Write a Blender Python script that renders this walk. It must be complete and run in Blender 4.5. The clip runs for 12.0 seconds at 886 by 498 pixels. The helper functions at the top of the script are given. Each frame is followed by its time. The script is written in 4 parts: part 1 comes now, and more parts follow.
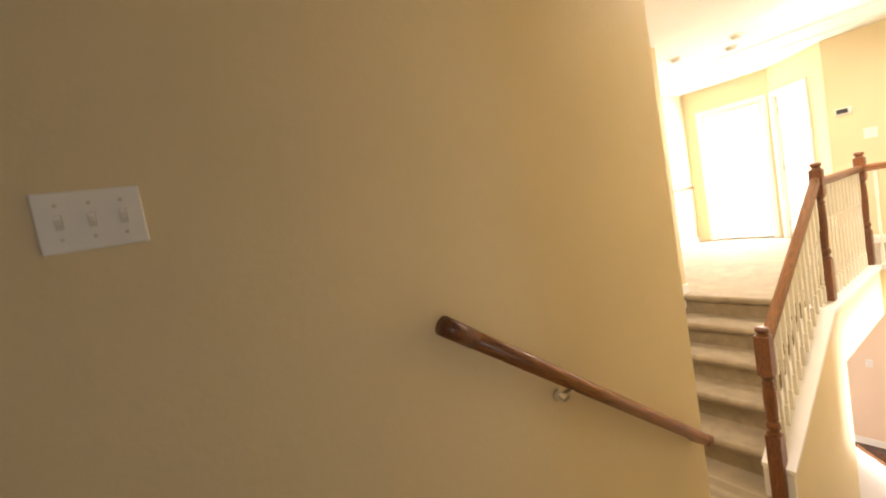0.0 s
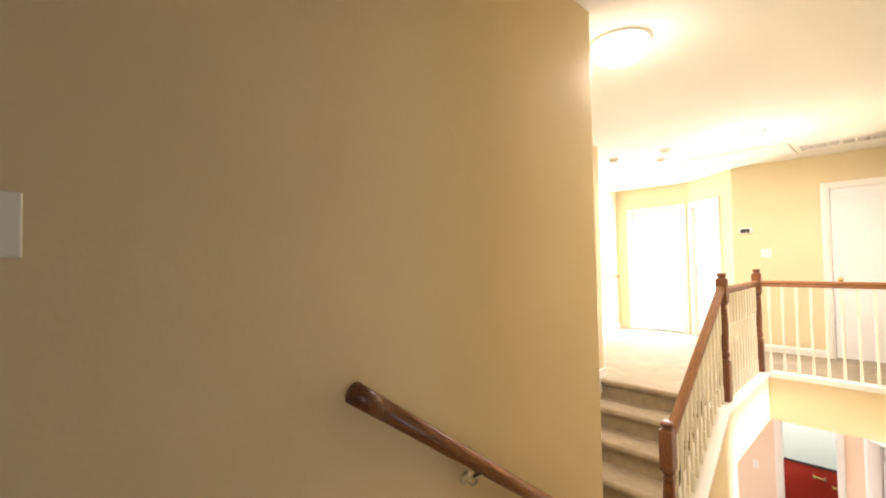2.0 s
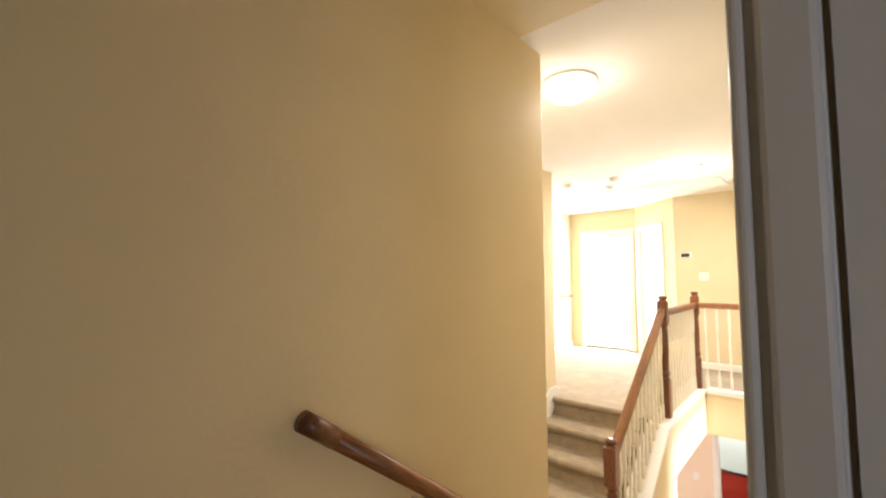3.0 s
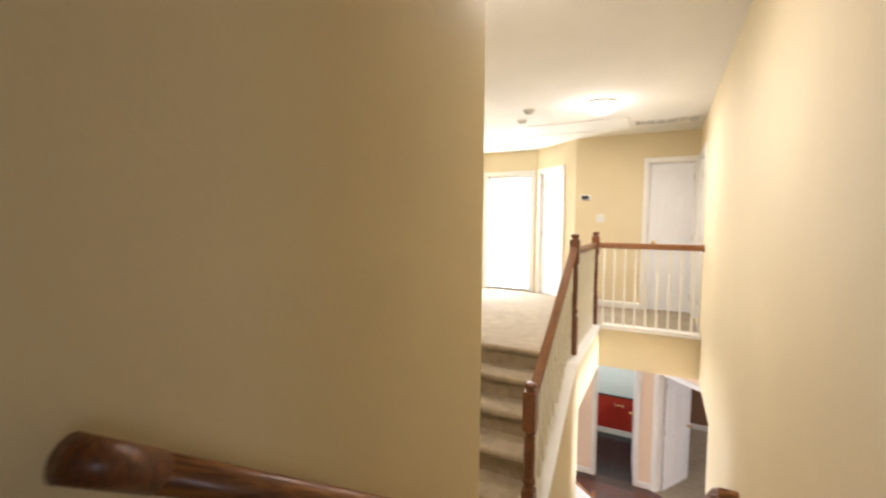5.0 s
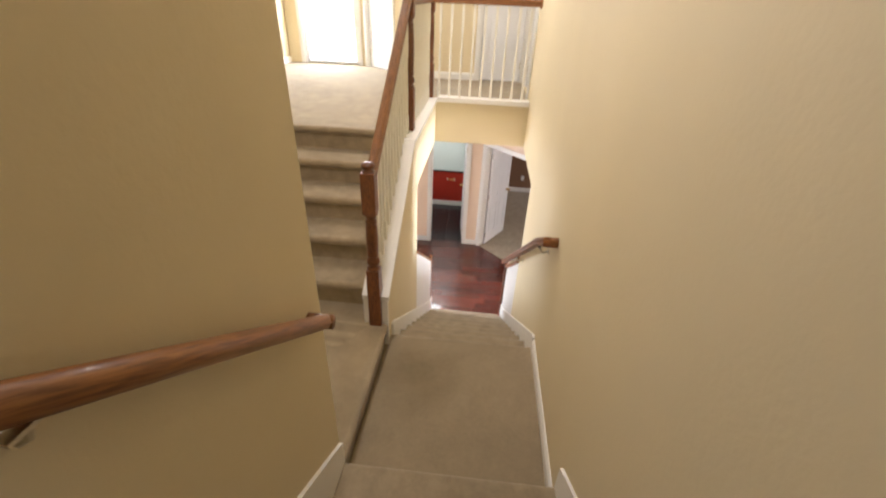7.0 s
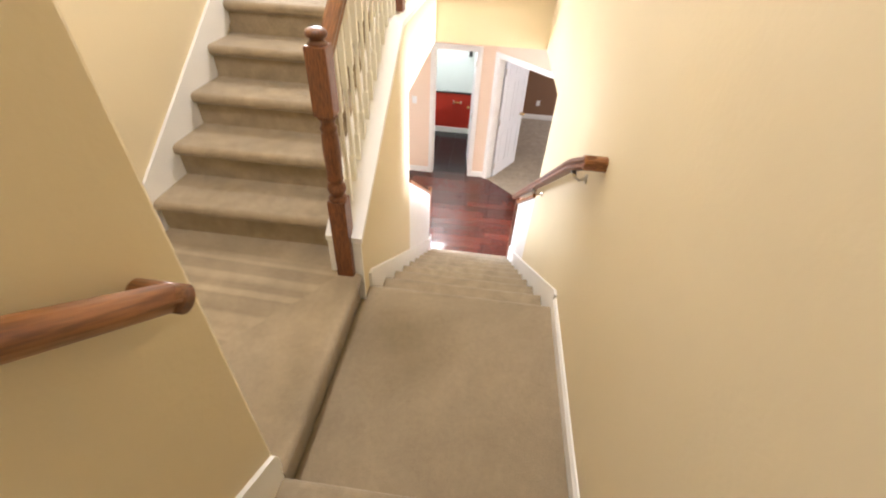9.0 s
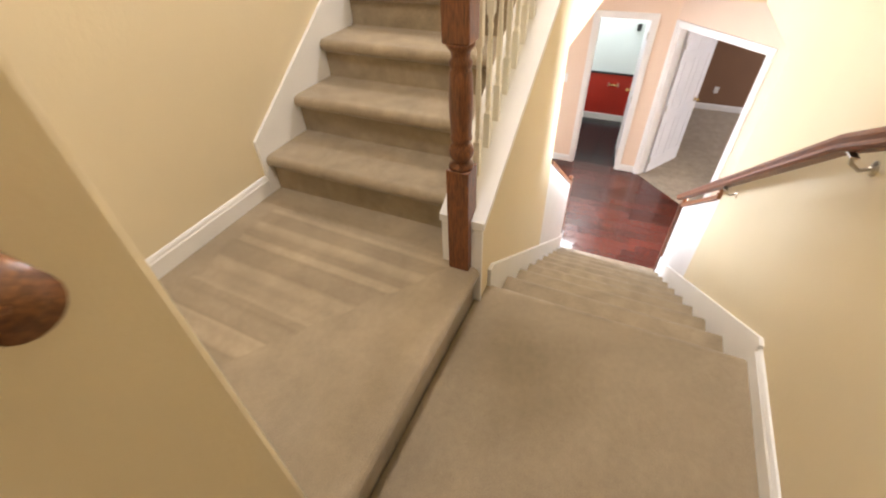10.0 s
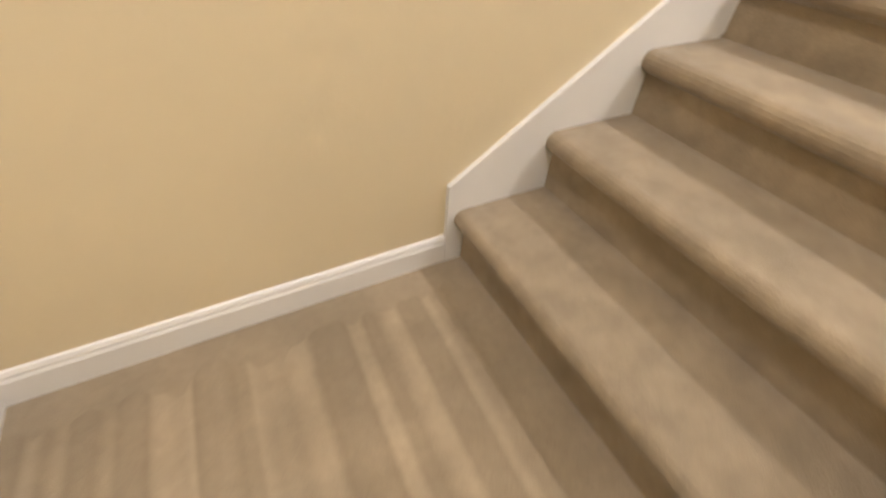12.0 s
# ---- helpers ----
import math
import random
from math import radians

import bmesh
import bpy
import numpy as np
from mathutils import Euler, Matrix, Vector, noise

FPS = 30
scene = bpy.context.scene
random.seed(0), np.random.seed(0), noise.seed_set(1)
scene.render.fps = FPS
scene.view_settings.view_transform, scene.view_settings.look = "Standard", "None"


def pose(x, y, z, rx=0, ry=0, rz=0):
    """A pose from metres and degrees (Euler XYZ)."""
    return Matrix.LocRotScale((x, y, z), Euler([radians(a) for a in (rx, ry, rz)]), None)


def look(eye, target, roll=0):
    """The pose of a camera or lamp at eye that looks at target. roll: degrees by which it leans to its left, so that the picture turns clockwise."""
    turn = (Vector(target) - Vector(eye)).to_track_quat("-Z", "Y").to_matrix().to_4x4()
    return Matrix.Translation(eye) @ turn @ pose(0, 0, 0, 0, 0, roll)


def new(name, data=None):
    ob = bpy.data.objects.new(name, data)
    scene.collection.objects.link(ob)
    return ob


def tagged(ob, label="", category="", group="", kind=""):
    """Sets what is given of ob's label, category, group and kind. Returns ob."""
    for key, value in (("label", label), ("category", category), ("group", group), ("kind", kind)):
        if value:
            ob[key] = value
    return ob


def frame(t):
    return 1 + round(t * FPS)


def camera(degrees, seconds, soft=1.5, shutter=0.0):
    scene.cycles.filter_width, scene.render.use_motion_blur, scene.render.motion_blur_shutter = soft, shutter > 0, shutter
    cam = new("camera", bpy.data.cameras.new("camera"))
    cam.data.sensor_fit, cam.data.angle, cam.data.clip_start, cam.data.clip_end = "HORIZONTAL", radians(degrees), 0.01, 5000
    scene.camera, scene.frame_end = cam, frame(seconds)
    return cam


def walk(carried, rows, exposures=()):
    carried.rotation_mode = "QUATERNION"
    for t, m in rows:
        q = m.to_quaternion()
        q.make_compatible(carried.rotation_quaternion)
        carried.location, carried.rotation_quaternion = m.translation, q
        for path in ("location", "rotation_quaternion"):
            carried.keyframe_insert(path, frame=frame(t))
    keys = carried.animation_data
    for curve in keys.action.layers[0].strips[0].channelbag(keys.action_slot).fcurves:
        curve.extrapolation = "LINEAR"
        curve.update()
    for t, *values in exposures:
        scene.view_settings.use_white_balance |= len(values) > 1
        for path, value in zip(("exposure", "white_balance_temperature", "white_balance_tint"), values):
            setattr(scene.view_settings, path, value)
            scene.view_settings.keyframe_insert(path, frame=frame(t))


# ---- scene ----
cam = camera(92.6, 12.0, soft=2.0, shutter=0.4)
# seconds, eye, point looked at, roll
ROWS = [
    (0, (-3.09, 0.065, 2.166), (-1.967, 1.712, 2.006), -10.2),
    (0.5, (-3.094, 0.106, 2.151), (-1.964, 1.744, 1.948), -6.7),
    (1, (-3.058, 0.111, 2.174), (-1.736, 1.611, 2.215), -3.9),
    (1.5, (-3.042, 0.085, 2.211), (-1.623, 1.479, 2.425), -0.2),
    (2, (-3.052, 0.074, 2.196), (-1.687, 1.535, 2.254), -1.1),
    (2.5, (-3.066, 0.026, 2.213), (-1.645, 1.433, 2.243), -2.9),
    (3, (-3.076, 0.013, 2.238), (-1.585, 1.339, 2.366), -0.2),
    (5, (-2.715, 0.412, 2.143), (-0.944, 1.333, 2.018), 0.5),
    (5.5, (-2.567, 0.547, 2.141), (-0.6, 0.825, 1.907), 2.2),
    (6, (-2.556, 0.582, 2.061), (-0.627, 0.724, 1.55), 2.3),
    (6.5, (-2.458, 0.575, 2.018), (-0.612, 0.687, 1.257), 1.1),
    (7, (-2.316, 0.516, 1.951), (-0.61, 0.648, 0.915), 2.5),
    (9, (-1.681, 0.501, 1.509), (-0.151, 0.632, 0.228), 3.3),
    (9.5, (-1.482, 0.576, 1.339), (0.042, 0.839, 0.071), 5.5),
    (10, (-1.294, 0.633, 1.173), (0.056, 1.298, -0.144), -2.7),
    (10.5, (-1.146, 0.689, 1.1), (0.166, 1.384, -0.24), 2.5),
    (11, (-0.971, 0.878, 1.001), (0.239, 1.811, -0.288), 6.2),
    (11.5, (-0.808, 1.046, 0.94), (0.084, 2.215, -0.415), 1.7),
    (12, (-0.498, 1.393, 0.943), (0.227, 2.652, -0.431), 3.7),
]
walk(cam, [(t, look(eye, target, roll)) for t, eye, target, roll in ROWS],
     [(0.0, 0.42, 7600, 18), (1.0, 0.68, 7450, 18), (1.5, 0.62, 7150, 18), (2.0, 0.44, 7050, 18), (3.2, 0.34, 6850, 16), (5.0, -0.16, 6600, 15), (6.0, -0.38, 6500, 15), (7.2, -0.16, 6500, 16), (9.0, 0.50, 6250, 16), (10.5, 0.36, 6300, 17), (12.0, 0.44, 6000, 17)])

# ---------------------------------------------------------------- plan
RISE = 0.19
RUN = 0.284          # upper flight
RUN_A = 0.280        # first flight
FLOOR = 0.95         # upper floor and hall
LAND = -0.19         # lower landing
LOW = -2.20          # ground floor
RISE_L, RUN_L = 0.201, 0.2822
PLAT = 0.0           # raised landing
NOSE_A, NOSE_L = -1.140, -0.02
CEIL = 3.39
LCEIL = 0.475        # ceiling of the ground floor
YR, YL, YP, YW = 0.02, 1.052, 1.04, 2.222
XE = -1.13           # end of the left wall
XB = 2.505           # edge of the gallery
XC, XEND, YH = 3.79, 4.49, 3.51    # closet wall, end wall and left wall of the hall
XW = 1.26            # end of the wall beside the upper flight
XK = 1.37            # end of the side wall below the upper floor
XBATH = 4.80         # wall of the bathroom door

# ---------------------------------------------------------------- world and lights
world = bpy.data.worlds.new("world")
scene.world = world
world.use_nodes = True
wn = world.node_tree.nodes
sky = wn.new("ShaderNodeTexSky")
sky.sky_type, sky.sun_disc = "NISHITA", False
sky.sun_elevation, sky.sun_rotation = radians(40), radians(200)
wn["Background"].inputs[1].default_value = 0.12
world.node_tree.links.new(sky.outputs[0], wn["Background"].inputs[0])
sun = bpy.data.lights.new("sun", "SUN")
sun.energy, sun.angle, sun.color = 2.5, radians(0.5), (1.0, 0.95, 0.88)
new("sun", sun).matrix_world = look((-4, -9, 12), (0, 0, 0))


def area_lamp(name, eye, target, width, height, watts, color):
    lamp = bpy.data.lights.new(name, "AREA")
    lamp.shape, lamp.size, lamp.size_y, lamp.energy, lamp.color = "RECTANGLE", width, height, watts, color
    ob = new(name, lamp)
    ob.matrix_world = look(eye, target)
    return ob


def point_lamp(name, place, watts, color, radius=0.08):
    lamp = bpy.data.lights.new(name, "POINT")
    lamp.energy, lamp.color, lamp.shadow_soft_size = watts, color, radius
    ob = new(name, lamp)
    ob.location = place
    return ob


COOL_WHITE = (0.97, 0.98, 1.0)
area_lamp("daylight_hall", (XEND + 0.03, 2.855, 1.97), (0, 2.855, 1.8), 0.79, 1.98, 95, (0.86, 0.94, 1.0))
side_light = area_lamp("daylight_lower_side", (2.5, -3.05, -0.80), (2.0, 1.0, -1.3), 1.0, 1.2, 250, (0.82, 0.91, 1.0))
far_light = area_lamp("daylight_lower_far", (3.75, 3.42, -0.80), (1.8, 0, -1.3), 1.1, 1.2, 80, (0.82, 0.91, 1.0))
side_light.data.spread = far_light.data.spread = radians(112)
# added unseen lamp: cool fill on the near stair wall, no window behind it
area_lamp("fill_start", (-4.1, -2.44, 2.3), (-2.25, 1.0, 1.8), 0.9, 1.2, 4.5, (0.80, 0.88, 1.0)).data.spread = radians(95)
point_lamp("bulb_stairs", (-0.74, 1.08, CEIL - 0.26), 3.5, (1.0, 0.975, 0.945))
point_lamp("bulb_hall", (1.99, 1.04, CEIL - 0.26), 9, (1.0, 0.975, 0.945))
for lx, ly, watts in ((-0.74, 1.08, 25), (1.99, 1.04, 34)):
    disk = area_lamp("dome_light", (lx, ly, CEIL - 0.13), (lx, ly, 0), 0.28, 0.28, watts, (1.0, 0.975, 0.945))
    disk.data.shape = "DISK"
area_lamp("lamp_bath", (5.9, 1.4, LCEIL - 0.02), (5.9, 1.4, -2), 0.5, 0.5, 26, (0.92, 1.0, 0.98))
# added fill lamp that brightens the windowless side room from out of view
area_lamp("fill_side_room", (6.2, -4.1, -0.7), (6.2, 0, -1.4), 1.2, 1.2, 75, COOL_WHITE)


# ---------------------------------------------------------------- materials
def material(name, base, rough=0.6, metal=0.0, vary=0.06, scale=3.0, grain=0.0, grain_scale=200.0, bump=0.0, bump_scale=300.0,
             stretch=(1, 1, 1), spec=0.5, coat=0.0):
    """Principled paint with slow and fine variation of colour and a fine relief."""
    m = bpy.data.materials.new(name)
    m.use_nodes = True
    nt = m.node_tree
    b = nt.nodes["Principled BSDF"]
    b.inputs["Roughness"].default_value, b.inputs["Metallic"].default_value = rough, metal
    b.inputs["Specular IOR Level"].default_value = spec
    b.inputs["Coat Weight"].default_value = coat
    co = nt.nodes.new("ShaderNodeTexCoord")
    mp = nt.nodes.new("ShaderNodeMapping")
    mp.inputs["Scale"].default_value = stretch
    nt.links.new(co.outputs["Object"], mp.inputs[0])
    big = nt.nodes.new("ShaderNodeTexNoise")
    big.inputs["Scale"].default_value, big.inputs["Detail"].default_value = scale, 4
    fine = nt.nodes.new("ShaderNodeTexNoise")
    fine.inputs["Scale"].default_value, fine.inputs["Detail"].default_value = grain_scale, 2
    nt.links.new(mp.outputs[0], big.inputs[0])
    nt.links.new(mp.outputs[0], fine.inputs[0])
    lo = [max(0, c * (1 - vary)) for c in base] + [1]
    hi = [min(1, c * (1 + vary)) for c in base] + [1]
    ramp = nt.nodes.new("ShaderNodeValToRGB")
    ramp.color_ramp.elements[0].position, ramp.color_ramp.elements[1].position = 0.3, 0.7
    ramp.color_ramp.elements[0].color, ramp.color_ramp.elements[1].color = lo, hi
    nt.links.new(big.outputs[0], ramp.inputs[0])
    mix = nt.nodes.new("ShaderNodeMix")
    mix.data_type, mix.blend_type = "RGBA", "MULTIPLY"
    mix.inputs["Factor"].default_value = grain
    gr = nt.nodes.new("ShaderNodeValToRGB")
    gr.color_ramp.elements[0].position, gr.color_ramp.elements[1].position = 0.32, 0.68
    gr.color_ramp.elements[0].color, gr.color_ramp.elements[1].color = (0.35, 0.35, 0.35, 1), (1.25, 1.25, 1.25, 1)
    nt.links.new(fine.outputs[0], gr.inputs[0])
    nt.links.new(ramp.outputs[0], mix.inputs["A"])
    nt.links.new(gr.outputs[0], mix.inputs["B"])
    nt.links.new(mix.outputs["Result"], b.inputs["Base Color"])
    if bump:
        bn = nt.nodes.new("ShaderNodeTexNoise")
        bn.inputs["Scale"].default_value, bn.inputs["Detail"].default_value = bump_scale, 3
        nt.links.new(mp.outputs[0], bn.inputs[0])
        bp = nt.nodes.new("ShaderNodeBump")
        bp.inputs["Strength"].default_value, bp.inputs["Distance"].default_value = bump, 0.004
        nt.links.new(bn.outputs[0], bp.inputs["Height"])
        nt.links.new(bp.outputs[0], b.inputs["Normal"])
    return m


def wood(name, base, dark, axis_stretch, rough=0.38, coat=0.18, slope=0.0):
    """Stained wood: long grain along one axis, with pores; slope tilts the grain for sloping rails."""
    m = material(name, base, rough=rough, vary=0.0, coat=coat)
    nt = m.node_tree
    b = nt.nodes["Principled BSDF"]
    co = nt.nodes.new("ShaderNodeTexCoord")
    info = nt.nodes.new("ShaderNodeObjectInfo")
    shift = nt.nodes.new("ShaderNodeVectorMath")
    shift.operation = "ADD"
    nt.links.new(co.outputs["Object"], shift.inputs[0])
    nt.links.new(info.outputs["Random"], shift.inputs[1])
    mp = nt.nodes.new("ShaderNodeMapping")
    mp.inputs["Scale"].default_value = axis_stretch
    tilt = nt.nodes.new("ShaderNodeVectorRotate")
    tilt.rotation_type = "Y_AXIS"
    tilt.inputs["Angle"].default_value = radians(slope)
    nt.links.new(shift.outputs[0], tilt.inputs["Vector"])
    nt.links.new(tilt.outputs[0], mp.inputs[0])
    n = nt.nodes.new("ShaderNodeTexNoise")
    n.inputs["Scale"].default_value, n.inputs["Detail"].default_value, n.inputs["Distortion"].default_value = 22, 6, 0.25
    nt.links.new(mp.outputs[0], n.inputs[0])
    r = nt.nodes.new("ShaderNodeValToRGB")
    r.color_ramp.elements[0].position, r.color_ramp.elements[1].position = 0.33, 0.66
    r.color_ramp.elements[0].color, r.color_ramp.elements[1].color = (*dark, 1), (*base, 1)
    nt.links.new(n.outputs[0], r.inputs[0])
    hsv = nt.nodes.new("ShaderNodeHueSaturation")
    mr = nt.nodes.new("ShaderNodeMapRange")
    mr.inputs["To Min"].default_value, mr.inputs["To Max"].default_value = 0.75, 1.25
    nt.links.new(info.outputs["Random"], mr.inputs[0])
    nt.links.new(mr.outputs[0], hsv.inputs["Value"])
    nt.links.new(r.outputs[0], hsv.inputs["Color"])
    nt.links.new(hsv.outputs[0], b.inputs["Base Color"])
    bp = nt.nodes.new("ShaderNodeBump")
    bp.inputs["Strength"].default_value, bp.inputs["Distance"].default_value = 0.15, 0.002
    nt.links.new(n.outputs[0], bp.inputs["Height"])
    nt.links.new(bp.outputs[0], b.inputs["Normal"])
    return m


STROKE = -0.10        # lean of the vacuum strokes


def carpet_material(name, base, tracks, worn=None):
    """Cut-pile carpet: fibre grain, mottled pile and, on the floors, light streaks of brushed pile."""
    m = material(name, base, rough=0.95, vary=0.09, scale=2.2, grain=0.22, grain_scale=300.0, bump=0.7, bump_scale=260.0, spec=0.1)
    nt = m.node_tree
    b = nt.nodes["Principled BSDF"]
    b.inputs["Sheen Weight"].default_value, b.inputs["Sheen Roughness"].default_value = 0.3, 0.5
    co = nt.nodes.new("ShaderNodeTexCoord")

    def layer(scale, stretch, turn, lo, hi, c0, c1, factor):
        src = b.inputs["Base Color"].links[0].from_socket
        mp = nt.nodes.new("ShaderNodeMapping")
        mp.inputs["Scale"].default_value = stretch
        mp.inputs["Rotation"].default_value = (0, 0, radians(turn))
        nt.links.new(co.outputs["Object"], mp.inputs[0])
        n = nt.nodes.new("ShaderNodeTexNoise")
        n.inputs["Scale"].default_value, n.inputs["Detail"].default_value = scale, 3
        nt.links.new(mp.outputs[0], n.inputs[0])
        r = nt.nodes.new("ShaderNodeValToRGB")
        r.color_ramp.elements[0].position, r.color_ramp.elements[1].position = lo, hi
        r.color_ramp.elements[0].color, r.color_ramp.elements[1].color = (c0, c0, c0, 1), (c1, c1, c1, 1)
        nt.links.new(n.outputs[0], r.inputs[0])
        mx = nt.nodes.new("ShaderNodeMix")
        mx.data_type, mx.blend_type = "RGBA", "MULTIPLY"
        mx.inputs["Factor"].default_value = factor
        nt.links.new(src, mx.inputs["A"])
        nt.links.new(r.outputs[0], mx.inputs["B"])
        nt.links.new(mx.outputs["Result"], b.inputs["Base Color"])

    mottle = 0.05 if tracks or worn else 0.15
    layer(11.0, (1, 1, 1), 0, 0.3, 0.7, 1 - mottle, 1 + mottle, 1.0)
    layer(42.0, (1, 1, 1), 0, 0.3, 0.7, 0.95, 1.05, 1.0)
    if tracks:
        # strokes of a vacuum cleaner: long light wedges that end along an uneven front
        src = b.inputs["Base Color"].links[0].from_socket
        sep = nt.nodes.new("ShaderNodeSeparateXYZ")
        nt.links.new(co.outputs["Object"], sep.inputs[0])
        wob = nt.nodes.new("ShaderNodeTexNoise")
        wob.inputs["Scale"].default_value = 3.0
        nt.links.new(co.outputs["Object"], wob.inputs[0])

        def calc(op, a, c, d=None):
            n = nt.nodes.new("ShaderNodeMath")
            n.operation = op
            for k, v in enumerate((a, c, d)):
                if v is None:
                    continue
                if isinstance(v, (int, float)):
                    n.inputs[k].default_value = v
                else:
                    nt.links.new(v, n.inputs[k])
            return n.outputs[0]

        across = calc("ADD", calc("MULTIPLY_ADD", sep.outputs["Y"], STROKE, sep.outputs["X"]), calc("MULTIPLY", wob.outputs[0], 0.012))
        fan = calc("MULTIPLY_ADD", sep.outputs["Y"], 0.35, calc("MULTIPLY", across, 5.5))
        one = nt.nodes.new("ShaderNodeTexNoise")
        one.noise_dimensions = "1D"
        one.inputs["Scale"].default_value, one.inputs["Detail"].default_value = 1.0, 2.0
        nt.links.new(fan, one.inputs["W"])
        r = nt.nodes.new("ShaderNodeValToRGB")
        r.color_ramp.elements[0].position, r.color_ramp.elements[1].position = 0.36, 0.70
        r.color_ramp.elements[0].color, r.color_ramp.elements[1].color = (1.04, 1.04, 1.04, 1), (1.0, 1.0, 1.0, 1)
        e = r.color_ramp.elements.new(0.490)
        e.color = (0.85, 0.84, 0.82, 1)
        e = r.color_ramp.elements.new(0.545)
        e.color = (1.22, 1.22, 1.22, 1)
        nt.links.new(one.outputs[0], r.inputs[0])
        front = calc("MULTIPLY_ADD", sep.outputs["X"], 0.72, calc("ADD", sep.outputs["Y"], calc("MULTIPLY", wob.outputs[0], 0.16)))
        back = calc("ADD", sep.outputs["Y"], calc("MULTIPLY", one.outputs[0], 0.30))
        mask = calc("MULTIPLY", calc("GREATER_THAN", front, 1.10), calc("LESS_THAN", back, 2.26))
        mx = nt.nodes.new("ShaderNodeMix")
        mx.data_type, mx.blend_type = "RGBA", "MULTIPLY"
        nt.links.new(calc("MULTIPLY", mask, tracks), mx.inputs["Factor"])
        nt.links.new(src, mx.inputs["A"])
        nt.links.new(r.outputs[0], mx.inputs["B"])
        nt.links.new(mx.outputs["Result"], b.inputs["Base Color"])
        layer(3.2, (1, 1, 1), 0, 0.42, 0.6, 0.92, 1.08, 1.0)
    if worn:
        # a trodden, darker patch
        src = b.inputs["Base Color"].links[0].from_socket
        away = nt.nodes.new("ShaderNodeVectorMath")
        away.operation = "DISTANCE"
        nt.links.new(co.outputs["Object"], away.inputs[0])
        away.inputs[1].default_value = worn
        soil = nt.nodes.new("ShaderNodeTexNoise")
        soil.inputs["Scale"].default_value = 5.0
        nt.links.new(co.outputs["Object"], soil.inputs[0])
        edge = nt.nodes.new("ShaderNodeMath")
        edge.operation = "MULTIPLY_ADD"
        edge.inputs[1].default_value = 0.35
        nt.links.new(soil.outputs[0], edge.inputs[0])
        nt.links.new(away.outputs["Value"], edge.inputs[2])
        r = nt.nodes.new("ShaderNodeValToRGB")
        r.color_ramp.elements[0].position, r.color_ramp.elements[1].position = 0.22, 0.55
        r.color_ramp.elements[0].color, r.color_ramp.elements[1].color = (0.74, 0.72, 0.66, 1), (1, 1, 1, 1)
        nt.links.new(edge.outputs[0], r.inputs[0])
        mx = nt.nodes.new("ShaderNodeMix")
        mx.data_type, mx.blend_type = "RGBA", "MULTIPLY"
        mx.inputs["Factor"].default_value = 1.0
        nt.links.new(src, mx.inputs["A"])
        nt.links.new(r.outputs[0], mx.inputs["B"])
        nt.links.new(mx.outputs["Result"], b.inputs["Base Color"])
    return m


def glow(name, color, strength):
    m = bpy.data.materials.new(name)
    m.use_nodes = True
    b = m.node_tree.nodes["Principled BSDF"]
    b.inputs["Base Color"].default_value = (*color, 1)
    b.inputs["Emission Color"].default_value = (*color, 1)
    b.inputs["Emission Strength"].default_value = strength
    return m


WALL = material("pale_yellow_paint", (0.70, 0.595, 0.395), rough=0.7, vary=0.03, scale=1.3, bump=0.2, bump_scale=48, spec=0.3)
PEACH = material("peach_paint", (0.77, 0.61, 0.47), rough=0.75, vary=0.02, scale=1.5, bump=0.1, bump_scale=90, spec=0.3)
WHITE_CEIL = material("ceiling_paint", (0.80, 0.78, 0.73), rough=0.9, vary=0.015, bump=0.25, bump_scale=60, spec=0.2)
TRIM = material("white_trim_paint", (0.79, 0.77, 0.73), rough=0.4, vary=0.02, scale=6)
DOOR = material("white_door_paint", (0.78, 0.78, 0.79), rough=0.4, vary=0.02, scale=4)
BALUSTER = material("cream_baluster_paint", (0.80, 0.77, 0.68), rough=0.45, vary=0.02)
CARPET = carpet_material("beige_carpet", (0.335, 0.263, 0.172), 0.0)
CARPET_FLOOR = carpet_material("beige_carpet_brushed", (0.335, 0.263, 0.172), 0.9)
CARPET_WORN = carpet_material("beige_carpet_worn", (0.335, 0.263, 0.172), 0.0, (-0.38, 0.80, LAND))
OAK_X = wood("oak_along_x", (0.31, 0.122, 0.034), (0.12, 0.042, 0.011), (1.2, 9, 9))
OAK_DOWN = wood("oak_down_slope", (0.37, 0.145, 0.038), (0.15, 0.050, 0.013), (0.5, 6, 6), slope=-34.8)
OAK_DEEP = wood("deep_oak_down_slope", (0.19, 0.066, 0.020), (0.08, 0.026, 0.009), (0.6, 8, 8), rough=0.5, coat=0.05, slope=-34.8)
OAK_UP = wood("oak_up_slope", (0.31, 0.122, 0.034), (0.12, 0.042, 0.011), (0.8, 9, 9), slope=33.4)
OAK_Y = wood("oak_along_y", (0.31, 0.122, 0.034), (0.12, 0.042, 0.011), (9, 1.2, 9))
OAK_Z = wood("oak_along_z", (0.20, 0.064, 0.017), (0.075, 0.023, 0.007), (9, 9, 1.2))
CHERRY = wood("red_brown_floor_wood", (0.105, 0.024, 0.013), (0.045, 0.010, 0.007), (9, 1.0, 9), rough=0.24, coat=0.4)
BROWN = material("brown_paint", (0.23, 0.125, 0.07), rough=0.8, vary=0.03, bump=0.1, bump_scale=90)
MINT = material("pale_mint_paint", (0.74, 0.79, 0.77), rough=0.7, vary=0.02, bump=0.08, bump_scale=90)
RED = material("red_panel_paint", (0.42, 0.028, 0.014), rough=0.4, vary=0.06, scale=5)
